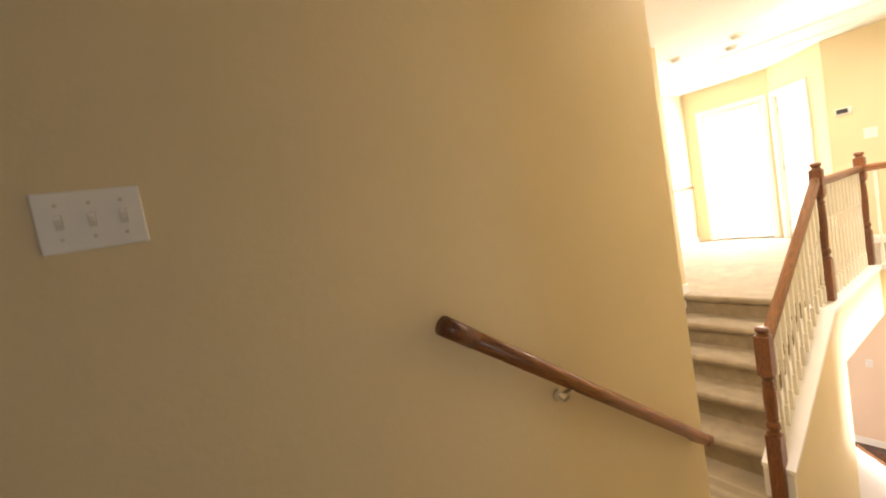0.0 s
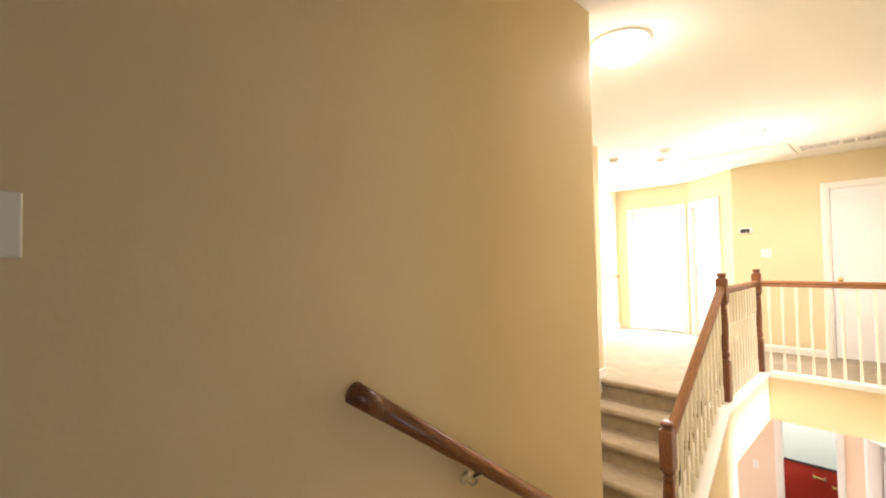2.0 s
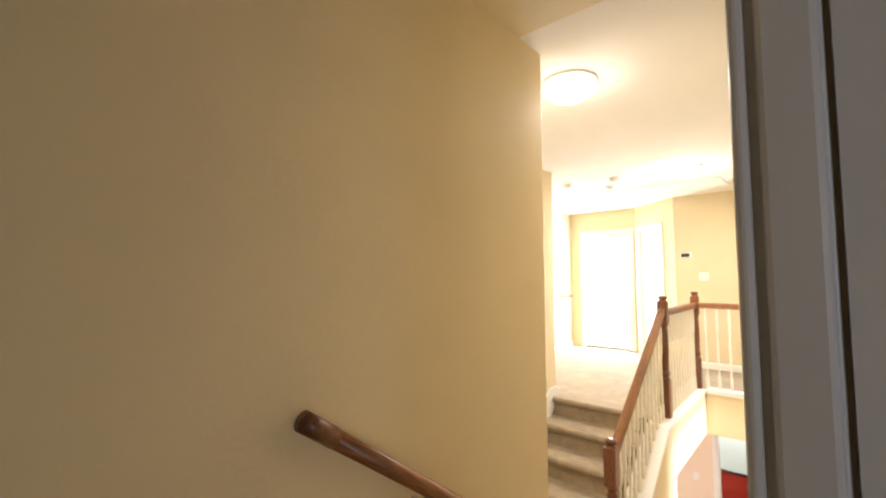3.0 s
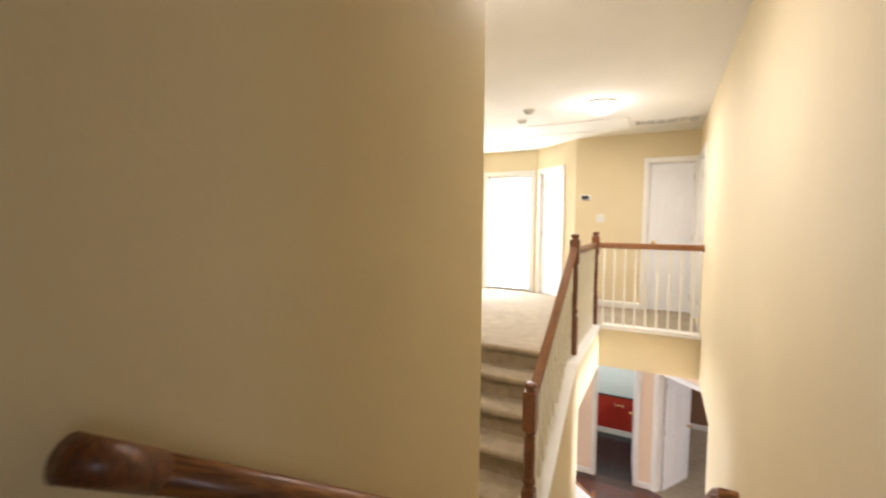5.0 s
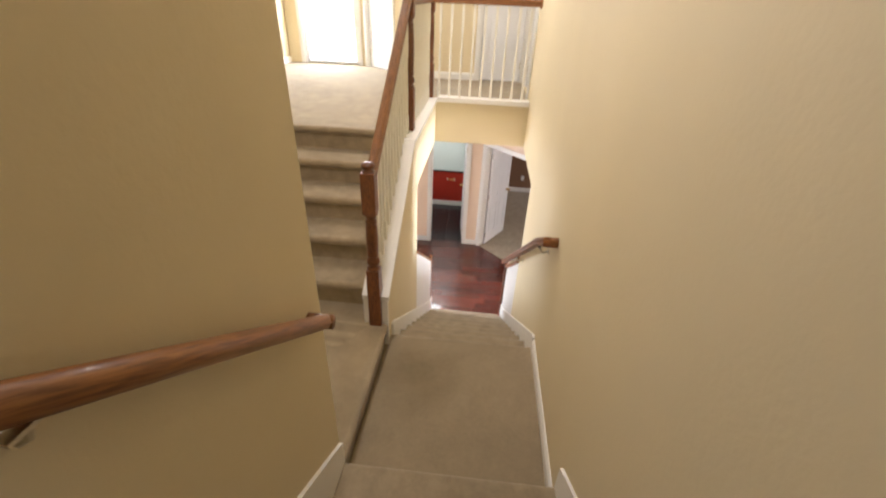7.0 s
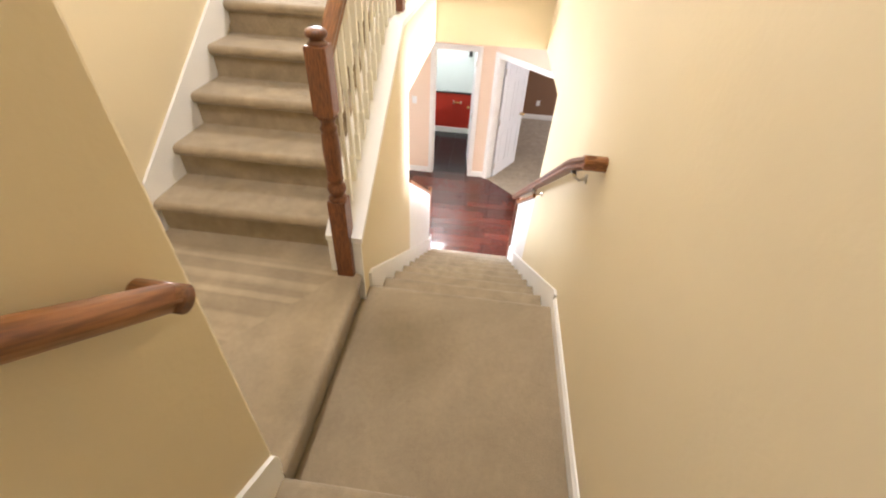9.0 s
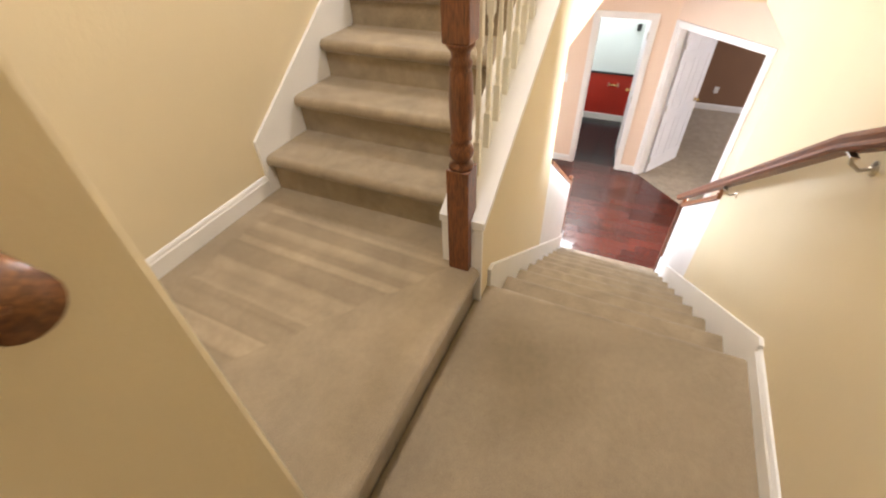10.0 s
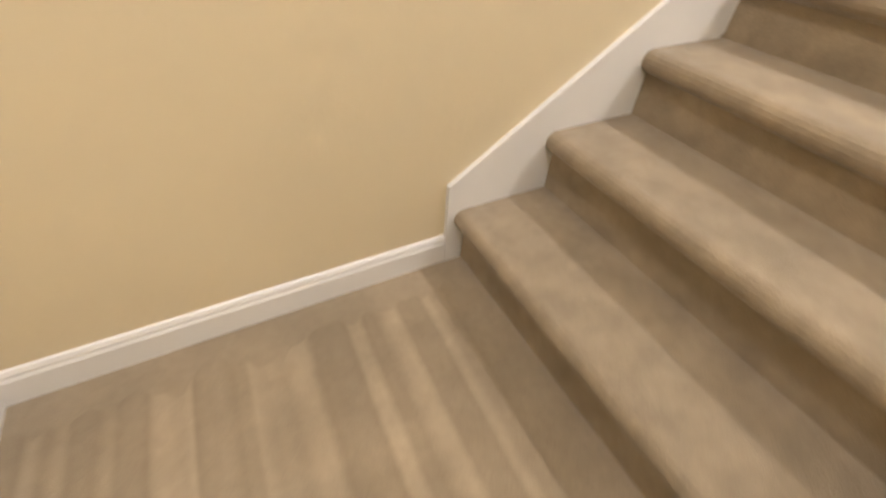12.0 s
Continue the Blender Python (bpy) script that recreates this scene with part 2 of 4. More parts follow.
BLACK_TILE = material("black_tile", (0.022, 0.018, 0.018), rough=0.25, vary=0.3, scale=6)
GROUT = material("dark_grout", (0.05, 0.045, 0.04), rough=0.9)
CERAMIC = material("white_ceramic", (0.82, 0.82, 0.81), rough=0.12, vary=0.01)
BRASS = material("brass", (0.72, 0.50, 0.20), rough=0.25, metal=1.0, vary=0.05)
NICKEL = material("dull_nickel", (0.6, 0.56, 0.48), rough=0.3, metal=1.0, vary=0.05)
PLASTIC = material("white_plastic", (0.78, 0.77, 0.74), rough=0.35, vary=0.01)
DARK = material("dark_plastic", (0.03, 0.03, 0.03), rough=0.4, vary=0.05)
GREY = material("grey_louvre_paint", (0.60, 0.58, 0.54), rough=0.5, vary=0.03)
DOME = glow("lit_dome_glass", (1.0, 0.95, 0.86), 3.0)
OUTSIDE = glow("bright_outdoors", (1.0, 0.99, 0.97), 6.0)
GLASS = bpy.data.materials.new("pane_glass")
GLASS.use_nodes = True
GLASS.node_tree.nodes["Principled BSDF"].inputs["Transmission Weight"].default_value = 1.0
GLASS.node_tree.nodes["Principled BSDF"].inputs["Roughness"].default_value = 0.02


# ---------------------------------------------------------------- mesh helpers
def link(name, bm, mat, parent=None, smooth=False):
    bmesh.ops.recalc_face_normals(bm, faces=bm.faces)
    me = bpy.data.meshes.new(name)
    bm.to_mesh(me)
    bm.free()
    me.materials.append(mat)
    if smooth:
        for p in me.polygons:
            p.use_smooth = True
    ob = new(name, me)
    if parent:
        ob.parent = parent
    return ob


def part(name, bm, mat, parent, label="", smooth=False):
    ob = link(name, bm, mat, parent, smooth)
    return tagged(ob, label) if label else ob


def box(bm, x0, x1, y0, y1, z0, z1, bevel=0.0, m=None):
    r = bmesh.ops.create_cube(bm, size=1)
    vs = r["verts"]
    bmesh.ops.scale(bm, vec=(abs(x1 - x0), abs(y1 - y0), abs(z1 - z0)), verts=vs)
    bmesh.ops.translate(bm, vec=((x0 + x1) / 2, (y0 + y1) / 2, (z0 + z1) / 2), verts=vs)
    if bevel:
        es = list({e for v in vs for e in v.link_edges})
        g = bmesh.ops.bevel(bm, geom=es, offset=bevel, segments=2, affect="EDGES", profile=0.5)
        vs = g["verts"] if not m else list({v for f in g["faces"] for v in f.verts} | {v for v in vs if v.is_valid})
    if m:
        bmesh.ops.transform(bm, matrix=m, verts=[v for v in vs if v.is_valid])
    return bm


def B(*boxes, bevel=0.0):
    bm = bmesh.new()
    for b in boxes:
        box(bm, *b, bevel=bevel)
    return bm


def prism(bm, pts, axis, a, b):
    """A flat outline (pairs) pushed along an axis: 'y' takes (x, z) pairs, 'x' takes (y, z), 'z' takes (x, y)."""
    def at(p, v):
        return {"y": (p[0], v, p[1]), "x": (v, p[0], p[1]), "z": (p[0], p[1], v)}[axis]
    lo = [bm.verts.new(at(p, a)) for p in pts]
    hi = [bm.verts.new(at(p, b)) for p in pts]
    n = len(pts)
    bm.faces.new(lo)
    bm.faces.new(hi[::-1])
    for i in range(n):
        bm.faces.new((lo[i], hi[i], hi[(i + 1) % n], lo[(i + 1) % n]))
    return bm


def sweep(bm, path, outline):
    """An outline of (side, up) pairs carried along a path of points; side lies level, up square to the path."""
    rings = []
    for i, p in enumerate(path):
        p = Vector(p)
        a = Vector(path[max(i - 1, 0)])
        b = Vector(path[min(i + 1, len(path) - 1)])
        d = (b - a).normalized()
        side = d.cross(Vector((0, 0, 1))).normalized() if abs(d.z) < 0.98 else Vector((0, 1, 0))
        up = side.cross(d).normalized()
        k = 1.0
        if 0 < i < len(path) - 1:
            d1 = (p - a).normalized()
            k = 1 / max(0.5, d1.dot(d))
        rings.append([bm.verts.new(p + side * u * (k if abs(d.z) < 0.02 else 1) + up * v) for u, v in outline])
    n = len(outline)
    for r0, r1 in zip(rings, rings[1:]):
        for j in range(n):
            bm.faces.new((r0[j], r1[j], r1[(j + 1) % n], r0[(j + 1) % n]))
    bm.faces.new(rings[0][::-1])
    bm.faces.new(rings[-1])
    return bm


def lathe(bm, profile, seg=16, at=(0, 0, 0)):
    """A turned shape from (radius, height) pairs about the upright axis."""
    rings = []
    for r, z in profile:
        rings.append([bm.verts.new((at[0] + max(r, 0.0005) * math.cos(2 * math.pi * i / seg), at[1] + max(r, 0.0005) * math.sin(2 * math.pi * i / seg), at[2] + z)) for i in range(seg)])
    for a, b in zip(rings, rings[1:]):
        for i in range(seg):
            bm.faces.new((a[i], a[(i + 1) % seg], b[(i + 1) % seg], b[i]))
    bm.faces.new(rings[0][::-1])
    bm.faces.new(rings[-1])
    return bm


def circle(r, n=14, squash=1.0):
    return [(r * math.cos(2 * math.pi * i / n), squash * r * math.sin(2 * math.pi * i / n)) for i in range(n)]


def empty(name, label, category, at=(0, 0, 0), group="", kind=""):
    ob = new(name)
    ob.location = at
    ob.empty_display_size = 0.1
    return tagged(ob, label, category, group, kind)


def structure(name, bm, mat, label, category):
    return tagged(link(name, bm, mat), label, category, kind="structure")


# ---------------------------------------------------------------- walls
def side_wall():
    bm = B((-2.70, XK, -0.10, YR, -2.3, CEIL + 0.1),
           (XK, 2.80, -0.10, YR, LCEIL, CEIL + 0.1),
           (2.80, 3.56, -0.10, YR, FLOOR + 2.04, CEIL + 0.1),
           (2.80, 3.56, -0.10, YR, LCEIL, FLOOR),
           (3.56, XC, -0.10, YR, LCEIL, CEIL + 0.1))
    return structure("wall_right", bm, WALL, "pale yellow painted stairwell wall beside both flights", "wall")


side_wall()
structure("wall_left", B((-5.0, XE, YL, YL + 0.12, -0.4, CEIL + 0.1), bevel=0.012), WALL, "pale yellow painted wall that carries the handrail", "wall")
structure("wall_landing_end", B((XE - 0.12, XE, YL + 0.12, YW, -0.4, CEIL + 0.1)), WALL, "pale yellow painted wall at the end of the landing", "wall")
structure("wall_landing_side", B((XE - 0.12, XW, YW, YW + 0.12, -0.4, CEIL + 0.1), bevel=0.010), WALL, "pale yellow painted wall beside the upper flight", "wall")
structure("wall_hall_near", B((XW - 0.12, XW, YW + 0.12, YH, FLOOR - 0.3, CEIL + 0.1)), WALL, "pale yellow painted wall of the upper hall", "wall")
structure("wall_hall_left", B((XW - 0.12, XEND + 0.12, YH, YH + 0.12, LCEIL, CEIL + 0.1)), WALL, "pale yellow painted wall of the upper hall", "wall")
structure("wall_hall_end", B((XEND, XEND + 0.12, 2.35, 2.44, FLOOR, CEIL + 0.1), (XEND, XEND + 0.12, 3.27, YH, FLOOR, CEIL + 0.1),
                             (XEND, XEND + 0.12, 2.44, 3.27, 2.99, CEIL + 0.1), (XEND, XEND + 0.12, 2.35, YH, LCEIL, FLOOR)), WALL, "pale yellow painted end wall with a glazed door", "wall")
structure("wall_hall_closet", B((XC, XC + 0.12, 0.62, 1.59, LCEIL, CEIL + 0.1), (XC, XC + 0.12, -0.10, 0.62, 2.99, CEIL + 0.1), (XC, XC + 0.12, -0.10, 0.05, FLOOR, 2.99)), WALL, "pale yellow painted wall with closet door and thermostat", "wall")


def diagonal(x0, y0, x1, y1):
    """The pose of a wall that runs from one corner to the other; its visible face is local y = 0, its body lies behind at y > 0."""
    ang = math.degrees(math.atan2(y1 - y0, x1 - x0))
    return pose(x0, y0, 0, 0, 0, ang), math.hypot(x1 - x0, y1 - y0)


HALL_D, HALL_DL = diagonal(XEND, 2.35, XC, 1.59)
bm = B((0, 0.10, -0.12, 0, FLOOR, CEIL + 0.1), (0.10, 0.72, -0.12, 0, 2.99, CEIL + 0.1), (0.72, HALL_DL, -0.12, 0, FLOOR, CEIL + 0.1))
for v in bm.verts:
    v.co.y = -v.co.y
structure("wall_hall_diagonal", bm, WALL, "pale yellow painted angled wall with a white door", "wall").matrix_world = HALL_D

# start of the walk, behind the camera
structure("wall_start_back", B((-5.12, -5.0, -2.5, 1.17, 0.6, CEIL + 0.1)), WALL, "pale yellow painted wall", "wall")
structure("wall_start_side", B((-5.0, -2.7, -2.62, -2.5, 0.6, CEIL + 0.1)), WALL, "pale yellow painted wall", "wall")
structure("wall_start_front", B((-2.7, -2.58, -2.5, -0.92, 0.6, CEIL + 0.1), (-2.7, -2.58, -0.92, -0.10, FLOOR + 2.06, CEIL + 0.1)), WALL, "pale yellow painted wall with a white door", "wall")

# ground floor shell
structure("wall_lower_bath", B((XBATH, XBATH + 0.12, 1.335, 3.62, LOW - 0.05, LCEIL), (XBATH, XBATH + 0.12, 0.70, 1.335, LOW + 2.03, LCEIL), (XBATH, XBATH + 0.12, 0.445, 0.70, LOW - 0.05, LCEIL)),
          PEACH, "peach painted wall with the bathroom door", "wall")
LOW_D, LOW_DL = diagonal(XBATH, 0.445, 3.255, -1.10)
bm = B((0, 0.06, 0, 0.12, LOW - 0.05, LCEIL), (0.06, 1.21, 0, 0.12, LOW + 1.98, LCEIL), (1.21, LOW_DL, 0, 0.12, LOW - 0.05, LCEIL))
structure("wall_lower_diagonal", bm, PEACH, "peach painted angled wall with an open white door", "wall").matrix_world = LOW_D
structure("wall_lower_right", B((3.255, 3.375, -3.1, -1.10, LOW - 0.05, LCEIL)), PEACH, "peach painted wall", "wall")
structure("wall_lower_window", B((1.04, 1.9, -3.22, -3.1, LOW - 0.05, LCEIL), (3.1, 3.42, -3.22, -3.1, LOW - 0.05, LCEIL), (1.9, 3.1, -3.22, -3.1, -0.15, LCEIL), (1.9, 3.1, -3.22, -3.1, LOW - 0.05, -1.55)),
          PEACH, "peach painted wall with a window", "wall")
structure("wall_lower_near", B((1.04, 1.16, -3.1, -0.10, LOW - 0.05, LCEIL)), PEACH, "peach painted wall", "wall")
structure("wall_lower_near_left", B((1.04, 1.16, 1.19, 3.5, LOW - 0.05, LCEIL)), PEACH, "peach painted wall under the stairs", "wall")
structure("wall_lower_left", B((1.04, 3.1, 3.5, 3.62, LOW - 0.05, LCEIL), (4.4, XBATH, 3.5, 3.62, LOW - 0.05, LCEIL), (3.1, 4.4, 3.5, 3.62, -0.15, LCEIL), (3.1, 4.4, 3.5, 3.62, LOW - 0.05, -1.55)),
          PEACH, "peach painted wall with a window", "wall")

# ---------------------------------------------------------------- ceilings
structure("ceiling", B((-1.355, XEND + 0.12, -0.10, YL, CEIL, CEIL + 0.1), (XE, XEND + 0.12, YL, YH + 0.12, CEIL, CEIL + 0.1)), WHITE_CEIL, "white textured ceiling over stairs and hall", "ceiling")
structure("ceiling_start", B((-5.12, -1.356, -2.62, YL, CEIL - 0.004, CEIL + 0.1)), WALL, "pale yellow painted ceiling over the upper steps", "ceiling")

# ---------------------------------------------------------------- floors
structure("floor_start", B((-5.0, NOSE_A - RUN_A * 6 + 0.02, -2.5, YL, FLOOR - 0.25, FLOOR), (NOSE_A - RUN_A * 6 + 0.02, -2.7, -2.5, YR, FLOOR - 0.25, FLOOR)), CARPET_FLOOR, "beige carpeted floor at the head of the stairs", "floor")


def rounded_slab(x0, x1, y0, y1, z0, z1, nose_axis="x-"):
    """A carpeted tread or floor edge with a padded nosing on one side."""
    bm = bmesh.new()
    r = 0.030
    t = 0.066
    if nose_axis in ("x-", "x+"):
        s = -1 if nose_axis == "x-" else 1
        a, b = (x1, x0) if s < 0 else (x0, x1)
        pts = [(a, z1), (b - s * r, z1)]
        pts += [(b - s * r + s * r * math.sin(k * math.pi / 8), z1 - r + r * math.cos(k * math.pi / 8)) for k in range(1, 8)]
        pts += [(b - s * r, z1 - t), (b - s * 0.036, z1 - t), (b - s * 0.036, z0), (a, z0)]
        return prism(bm, pts, "y", y0, y1)
    a, b = y1, y0
    pts = [(a, z1), (b + r, z1)]
    pts += [(b + r - r * math.sin(k * math.pi / 8), z1 - r + r * math.cos(k * math.pi / 8)) for k in range(1, 8)]
    pts += [(b + 0.027, z1 - t), (b + 0.027, z0), (a, z0)]
    return prism(bm, pts, "x", x0, x1)


def flight(name, label, treads, mat):
    ob = empty(name, label, "stairs", kind="structure")
    for x0, x1, y0, y1, z0, z1, ax in treads:
        part("step", rounded_slab(x0, x1, y0, y1, z0, z1, ax), mat, ob)
    return ob


# first flight, down from the start floor to the landing
flight("stairs_first_flight", "beige carpeted flight of steps between two walls",
       [(NOSE_A - RUN_A * (k + 1) + (0.02 if k == 5 else -0.05), NOSE_A - RUN_A * k, YR, YL, LAND - 0.1, RISE * k, "x+") for k in range(0, 6)], CARPET)
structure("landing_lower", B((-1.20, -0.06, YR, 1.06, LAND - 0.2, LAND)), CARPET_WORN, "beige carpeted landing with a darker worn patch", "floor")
structure("landing_upper", box(rounded_slab(XE, -0.131, 1.040, YW, LAND - 0.1, PLAT, "y-"), -0.131, 0.05, 1.19, YW, LAND - 0.1, PLAT), CARPET_FLOOR, "beige carpeted raised landing with brushed streaks", "floor")
flight("stairs_upper_flight", "beige carpeted steps up to the hall",
       [(RUN * (k - 1), RUN * k + 0.05, 1.19, YW, -0.1, RISE * k, "x-") for k in range(1, 5)], CARPET)
structure("floor_hall", rounded_slab(RUN * 4, XEND + 0.12, 1.19, YH, LCEIL + 0.05, FLOOR, "x-"), CARPET, "beige carpeted floor of the upper hall", "floor")
structure("floor_gallery", B((XB + 0.02, XC + 0.1, YR, 1.19, LCEIL + 0.05, FLOOR - 0.002)), CARPET_FLOOR, "beige carpeted gallery floor behind the railing", "floor")
structure("ceiling_lower", B((XB + 0.02, 5.1, -3.1, 3.6, LCEIL, LCEIL + 0.05), (1.16, XB, 1.19, 3.6, LCEIL, LCEIL + 0.05), (1.16, XB, -3.1, -0.1, LCEIL, LCEIL + 0.05)), WHITE_CEIL, "white ceiling of the ground floor", "ceiling")
structure("wall_gallery_front", B((XB, XB + 0.02, YR, YP, LCEIL, FLOOR - 0.03)), WALL, "pale yellow painted face below the gallery railing", "wall")
flight("stairs_lower_flight", "beige carpeted flight down to the wooden floor",
       [(-0.06 if k == 0 else NOSE_L + RUN_L * (k - 1) - 0.05, NOSE_L + RUN_L * k, YR, 1.06, LAND - RISE_L * k - 0.2, LAND - RISE_L * k, "x+") for k in range(0, 10)], CARPET)


# ---------------------------------------------------------------- partition beside the upper flight
def cap_z(x):
    return 0.23 + (x + 0.13) * 0.669 if x < 0.946 else 0.95


bm = bmesh.new()
prism(bm, [(-0.13, -2.3), (-0.13, cap_z(-0.13) - 0.03), (0.946, 0.92), (XB + 0.02, 0.92), (XB + 0.02, LCEIL), (1.16, LCEIL), (1.16, -2.3)], "y", YP, 1.19)
structure("wall_partition", bm, WALL, "pale yellow painted partition under the balustrade", "wall")
bm = bmesh.new()
prism(bm, [(-0.15, cap_z(-0.13) - 0.03), (-0.15, cap_z(-0.13)), (0.943, 0.95), (XB + 0.03, 0.952), (XB + 0.03, 0.922), (0.950, 0.92)], "y", YP - 0.015, 1.205)
structure("trim_partition_cap", bm, TRIM, "white painted sloping cap of the partition", "trim")
structure("trim_partition_end", B((-0.146, -0.132, YP - 0.006, 1.2, LAND, 0.195), bevel=0.003), TRIM, "white painted end board of the partition", "trim")
structure("trim_gallery_edge", B((XB - 0.03, XB + 0.10, YR, YP - 0.016, FLOOR - 0.03, FLOOR + 0.022), bevel=0.004), TRIM, "white painted edge board of the gallery", "trim")


# knee walls at the foot of the lower flight
def nose_low(x):
    return LAND - (x - NOSE_L) * RISE_L / RUN_L


for nm, y0, y1, x0 in (("wall_knee_left", YP, 1.17, 1.16), ("wall_knee_right", -0.09, YR, XK)):
    bm = bmesh.new()
    prism(bm, [(x0, LOW - 0.05), (x0, nose_low(x0) + 0.80), (2.46, nose_low(2.46) + 0.80), (2.46, LOW - 0.05)], "y", y0, y1)
    structure(nm, bm, TRIM, "white painted sloping knee wall at the stair foot", "wall")


# ---------------------------------------------------------------- skirting
def baseboard(bm, x0, y0, x1, y1, z, h=0.085, t=0.014, side=1):
    """A moulded board along a wall line; side says which way it stands off the wall."""
    d = Vector((x1 - x0, y1 - y0, 0))
    length = d.length
    n = Vector((-d.y, d.x, 0)).normalized() * side
    prof = [(0, 0), (t, 0), (t, h * 0.72), (t * 0.7, h * 0.80), (t * 0.75, h * 0.86), (t * 0.4, h * 0.97), (0, h)]
    a = [bm.verts.new(Vector((x0, y0, z + v)) + n * u) for u, v in prof]
    b = [bm.verts.new(Vector((x1, y1, z + v)) + n * u) for u, v in prof]
    k = len(prof)
    bm.faces.new(a)
    bm.faces.new(b[::-1])
    for i in range(k):
        bm.faces.new((a[i], b[i], b[(i + 1) % k], a[(i + 1) % k]))
    return bm


def board(name, segs, label="white painted moulded baseboard"):
    bm = bmesh.new()
    for s in segs:
        baseboard(bm, *s)
    return structure(name, bm, TRIM, label, "baseboard")


board("baseboard_landing_side", [(-0.022, YW, XE, YW, PLAT, 0.100)])
board("baseboard_landing_end", [(XE, YL, XE, YW, PLAT, 0.100, 0.014, -1)])
board("baseboard_landing_lower", [(-1.13, YR, -0.045, YR, LAND, 0.085, 0.016, 1)])
board("baseboard_gallery", [(XC, 0.68, XC, 1.59, FLOOR, 0.09, 0.014, 1)])
board("baseboard_hall_left", [(XEND, YH, XW, YH, FLOOR)])
board("baseboard_lower_bath", [(XBATH, 1.395, XBATH, 3.5, LOW, 0.1, 0.014, 1), (XBATH, 0.445, XBATH, 0.64, LOW, 0.1, 0.014, 1)])


def skirt(name, pts, y0, y1, label="white painted stair skirt board"):
    bm = bmesh.new()
    prism(bm, pts, "y", y0, y1)
    return structure(name, bm, TRIM, label, "trim")


# skirt beside the upper flight
skirt("trim_skirt_upper", [(-0.022, -0.03), (-0.022, 0.278), (1.117, 1.04), (XW, 1.04), (XW, 0.9), (0.2, 0.0)], YW - 0.016, YW)
skirt("trim_skirt_upper_inner", [(-0.13, -0.03), (-0.13, 0.20), (0.95, 0.92), (1.1, 0.9), (0.2, 0.0)], 1.19, 1.206)
for nm, y0, y1 in (("trim_skirt_first_left", YL - 0.016, YL), ("trim_skirt_first_right", YR, YR + 0.016)):
    z0 = LAND if y0 < 0.5 else -0.02
    skirt(nm, [(XE - 0.012, z0), (XE - 0.012, 0.14), (-2.53, 0.14 + (2.518 + XE) * RISE / RUN_A), (-2.66, FLOOR + 0.085), (-2.66, FLOOR - 0.2), (-1.4, -0.1)], y0, y1)
for nm, y0, y1 in (("trim_skirt_lower_left", YP - 0.016, YP), ("trim_skirt_lower_right", YR, YR + 0.016)):
    skirt(nm, [(-0.045, LAND - 0.1), (-0.045, LAND + 0.098), (-0.005, LAND + 0.098), (2.40, nose_low(2.40) + 0.13), (2.52, nose_low(2.40) + 0.13), (2.52, LOW), (2.3, LOW)], y0, y1)


# ---------------------------------------------------------------- doors
def casing(bm, w0, w1, z0, z1, width=0.06, depth=0.016, y=0.0):
    """Three moulded boards round an opening in the local x-z plane; they stand off towards local -y."""
    for a, b, c, d in ((w0 - width, w0, z0, z1 + width), (w1, w1 + width, z0, z1 + width), (w0, w1, z1, z1 + width)):
        box(bm, a, b, y - depth, y, c, d, bevel=0.003)
        if b - a < width + 0.001 and d - c > width + 0.001:
            box(bm, a + width * 0.35, b - width * 0.2, y - depth - 0.005, y - depth + 0.002, c, d - width * 0.3, bevel=0.002)
    return bm


def jamb(bm, w0, w1, z0, z1, deep):
    for a, b, c, d in ((w0, w0 + 0.018, z0, z1), (w1 - 0.018, w1, z0, z1), (w0 + 0.018, w1 - 0.018, z1 - 0.018, z1)):
        box(bm, a, b, -0.002, deep, c, d)
    return bm


def panel_leaf(name, parent, w, h, label="white painted six-panel leaf", rows=((0.11, 0.40), (0.47, 0.80), (0.85, 0.96))):
    """A door leaf with sunk, raised panels: local x from 0 to w, face at y = 0, z from 0."""
    t = 0.036
    bm = bmesh.new()
    box(bm, 0, w, 0.006, t - 0.006, 0, h)
    st = 0.10 if w > 0.6 else 0.075
    mid = 0.09 if w > 0.6 else 0.07
    cols = ((st, (w - mid) / 2), ((w + mid) / 2, w - st))
    rails, last = [], 0.0
    for a, b in rows:
        rails.append((last * h, a * h))
        last = b
    rails.append((last * h, h))
    for a, b in ((0, st), ((w - mid) / 2, (w + mid) / 2), (w - st, w)):
        box(bm, a, b, 0, t, 0, h)
    for a, b in rails:
        for c, d in cols:
            box(bm, c, d, 0, t, a, b)
    for a, b in rows:
        for c, d in cols:
            box(bm, c + 0.025, d - 0.025, 0.002, t - 0.002, a * h + 0.025, b * h - 0.025, bevel=0.003)
    return part(name, bm, DOOR, parent, label)


def knob(parent, x, z, y=0.0, mat=BRASS, name="knob"):
    bm = bmesh.new()
    lathe(bm, [(0.027, 0), (0.027, 0.006), (0.011, 0.01), (0.011, 0.028), (0.024, 0.038), (0.027, 0.05), (0.022, 0.061), (0.004, 0.066)], 14)
    bmesh.ops.rotate(bm, cent=(0, 0, 0), matrix=Matrix.Rotation(radians(90), 3, "X"), verts=bm.verts)
    bmesh.ops.translate(bm, vec=(x, y, z), verts=bm.verts)
    return part(name, bm, mat, parent, "brass knob" if mat == BRASS else "", smooth=True)


def hinges(parent, x, h, y=-0.003):
    for z in (0.2, h / 2, h - 0.2):
        bm = bmesh.new()
        lathe(bm, [(0.007, 0), (0.007, 0.09)], 8, (x, y, z - 0.045))
        part("hinge", bm, NICKEL, parent)


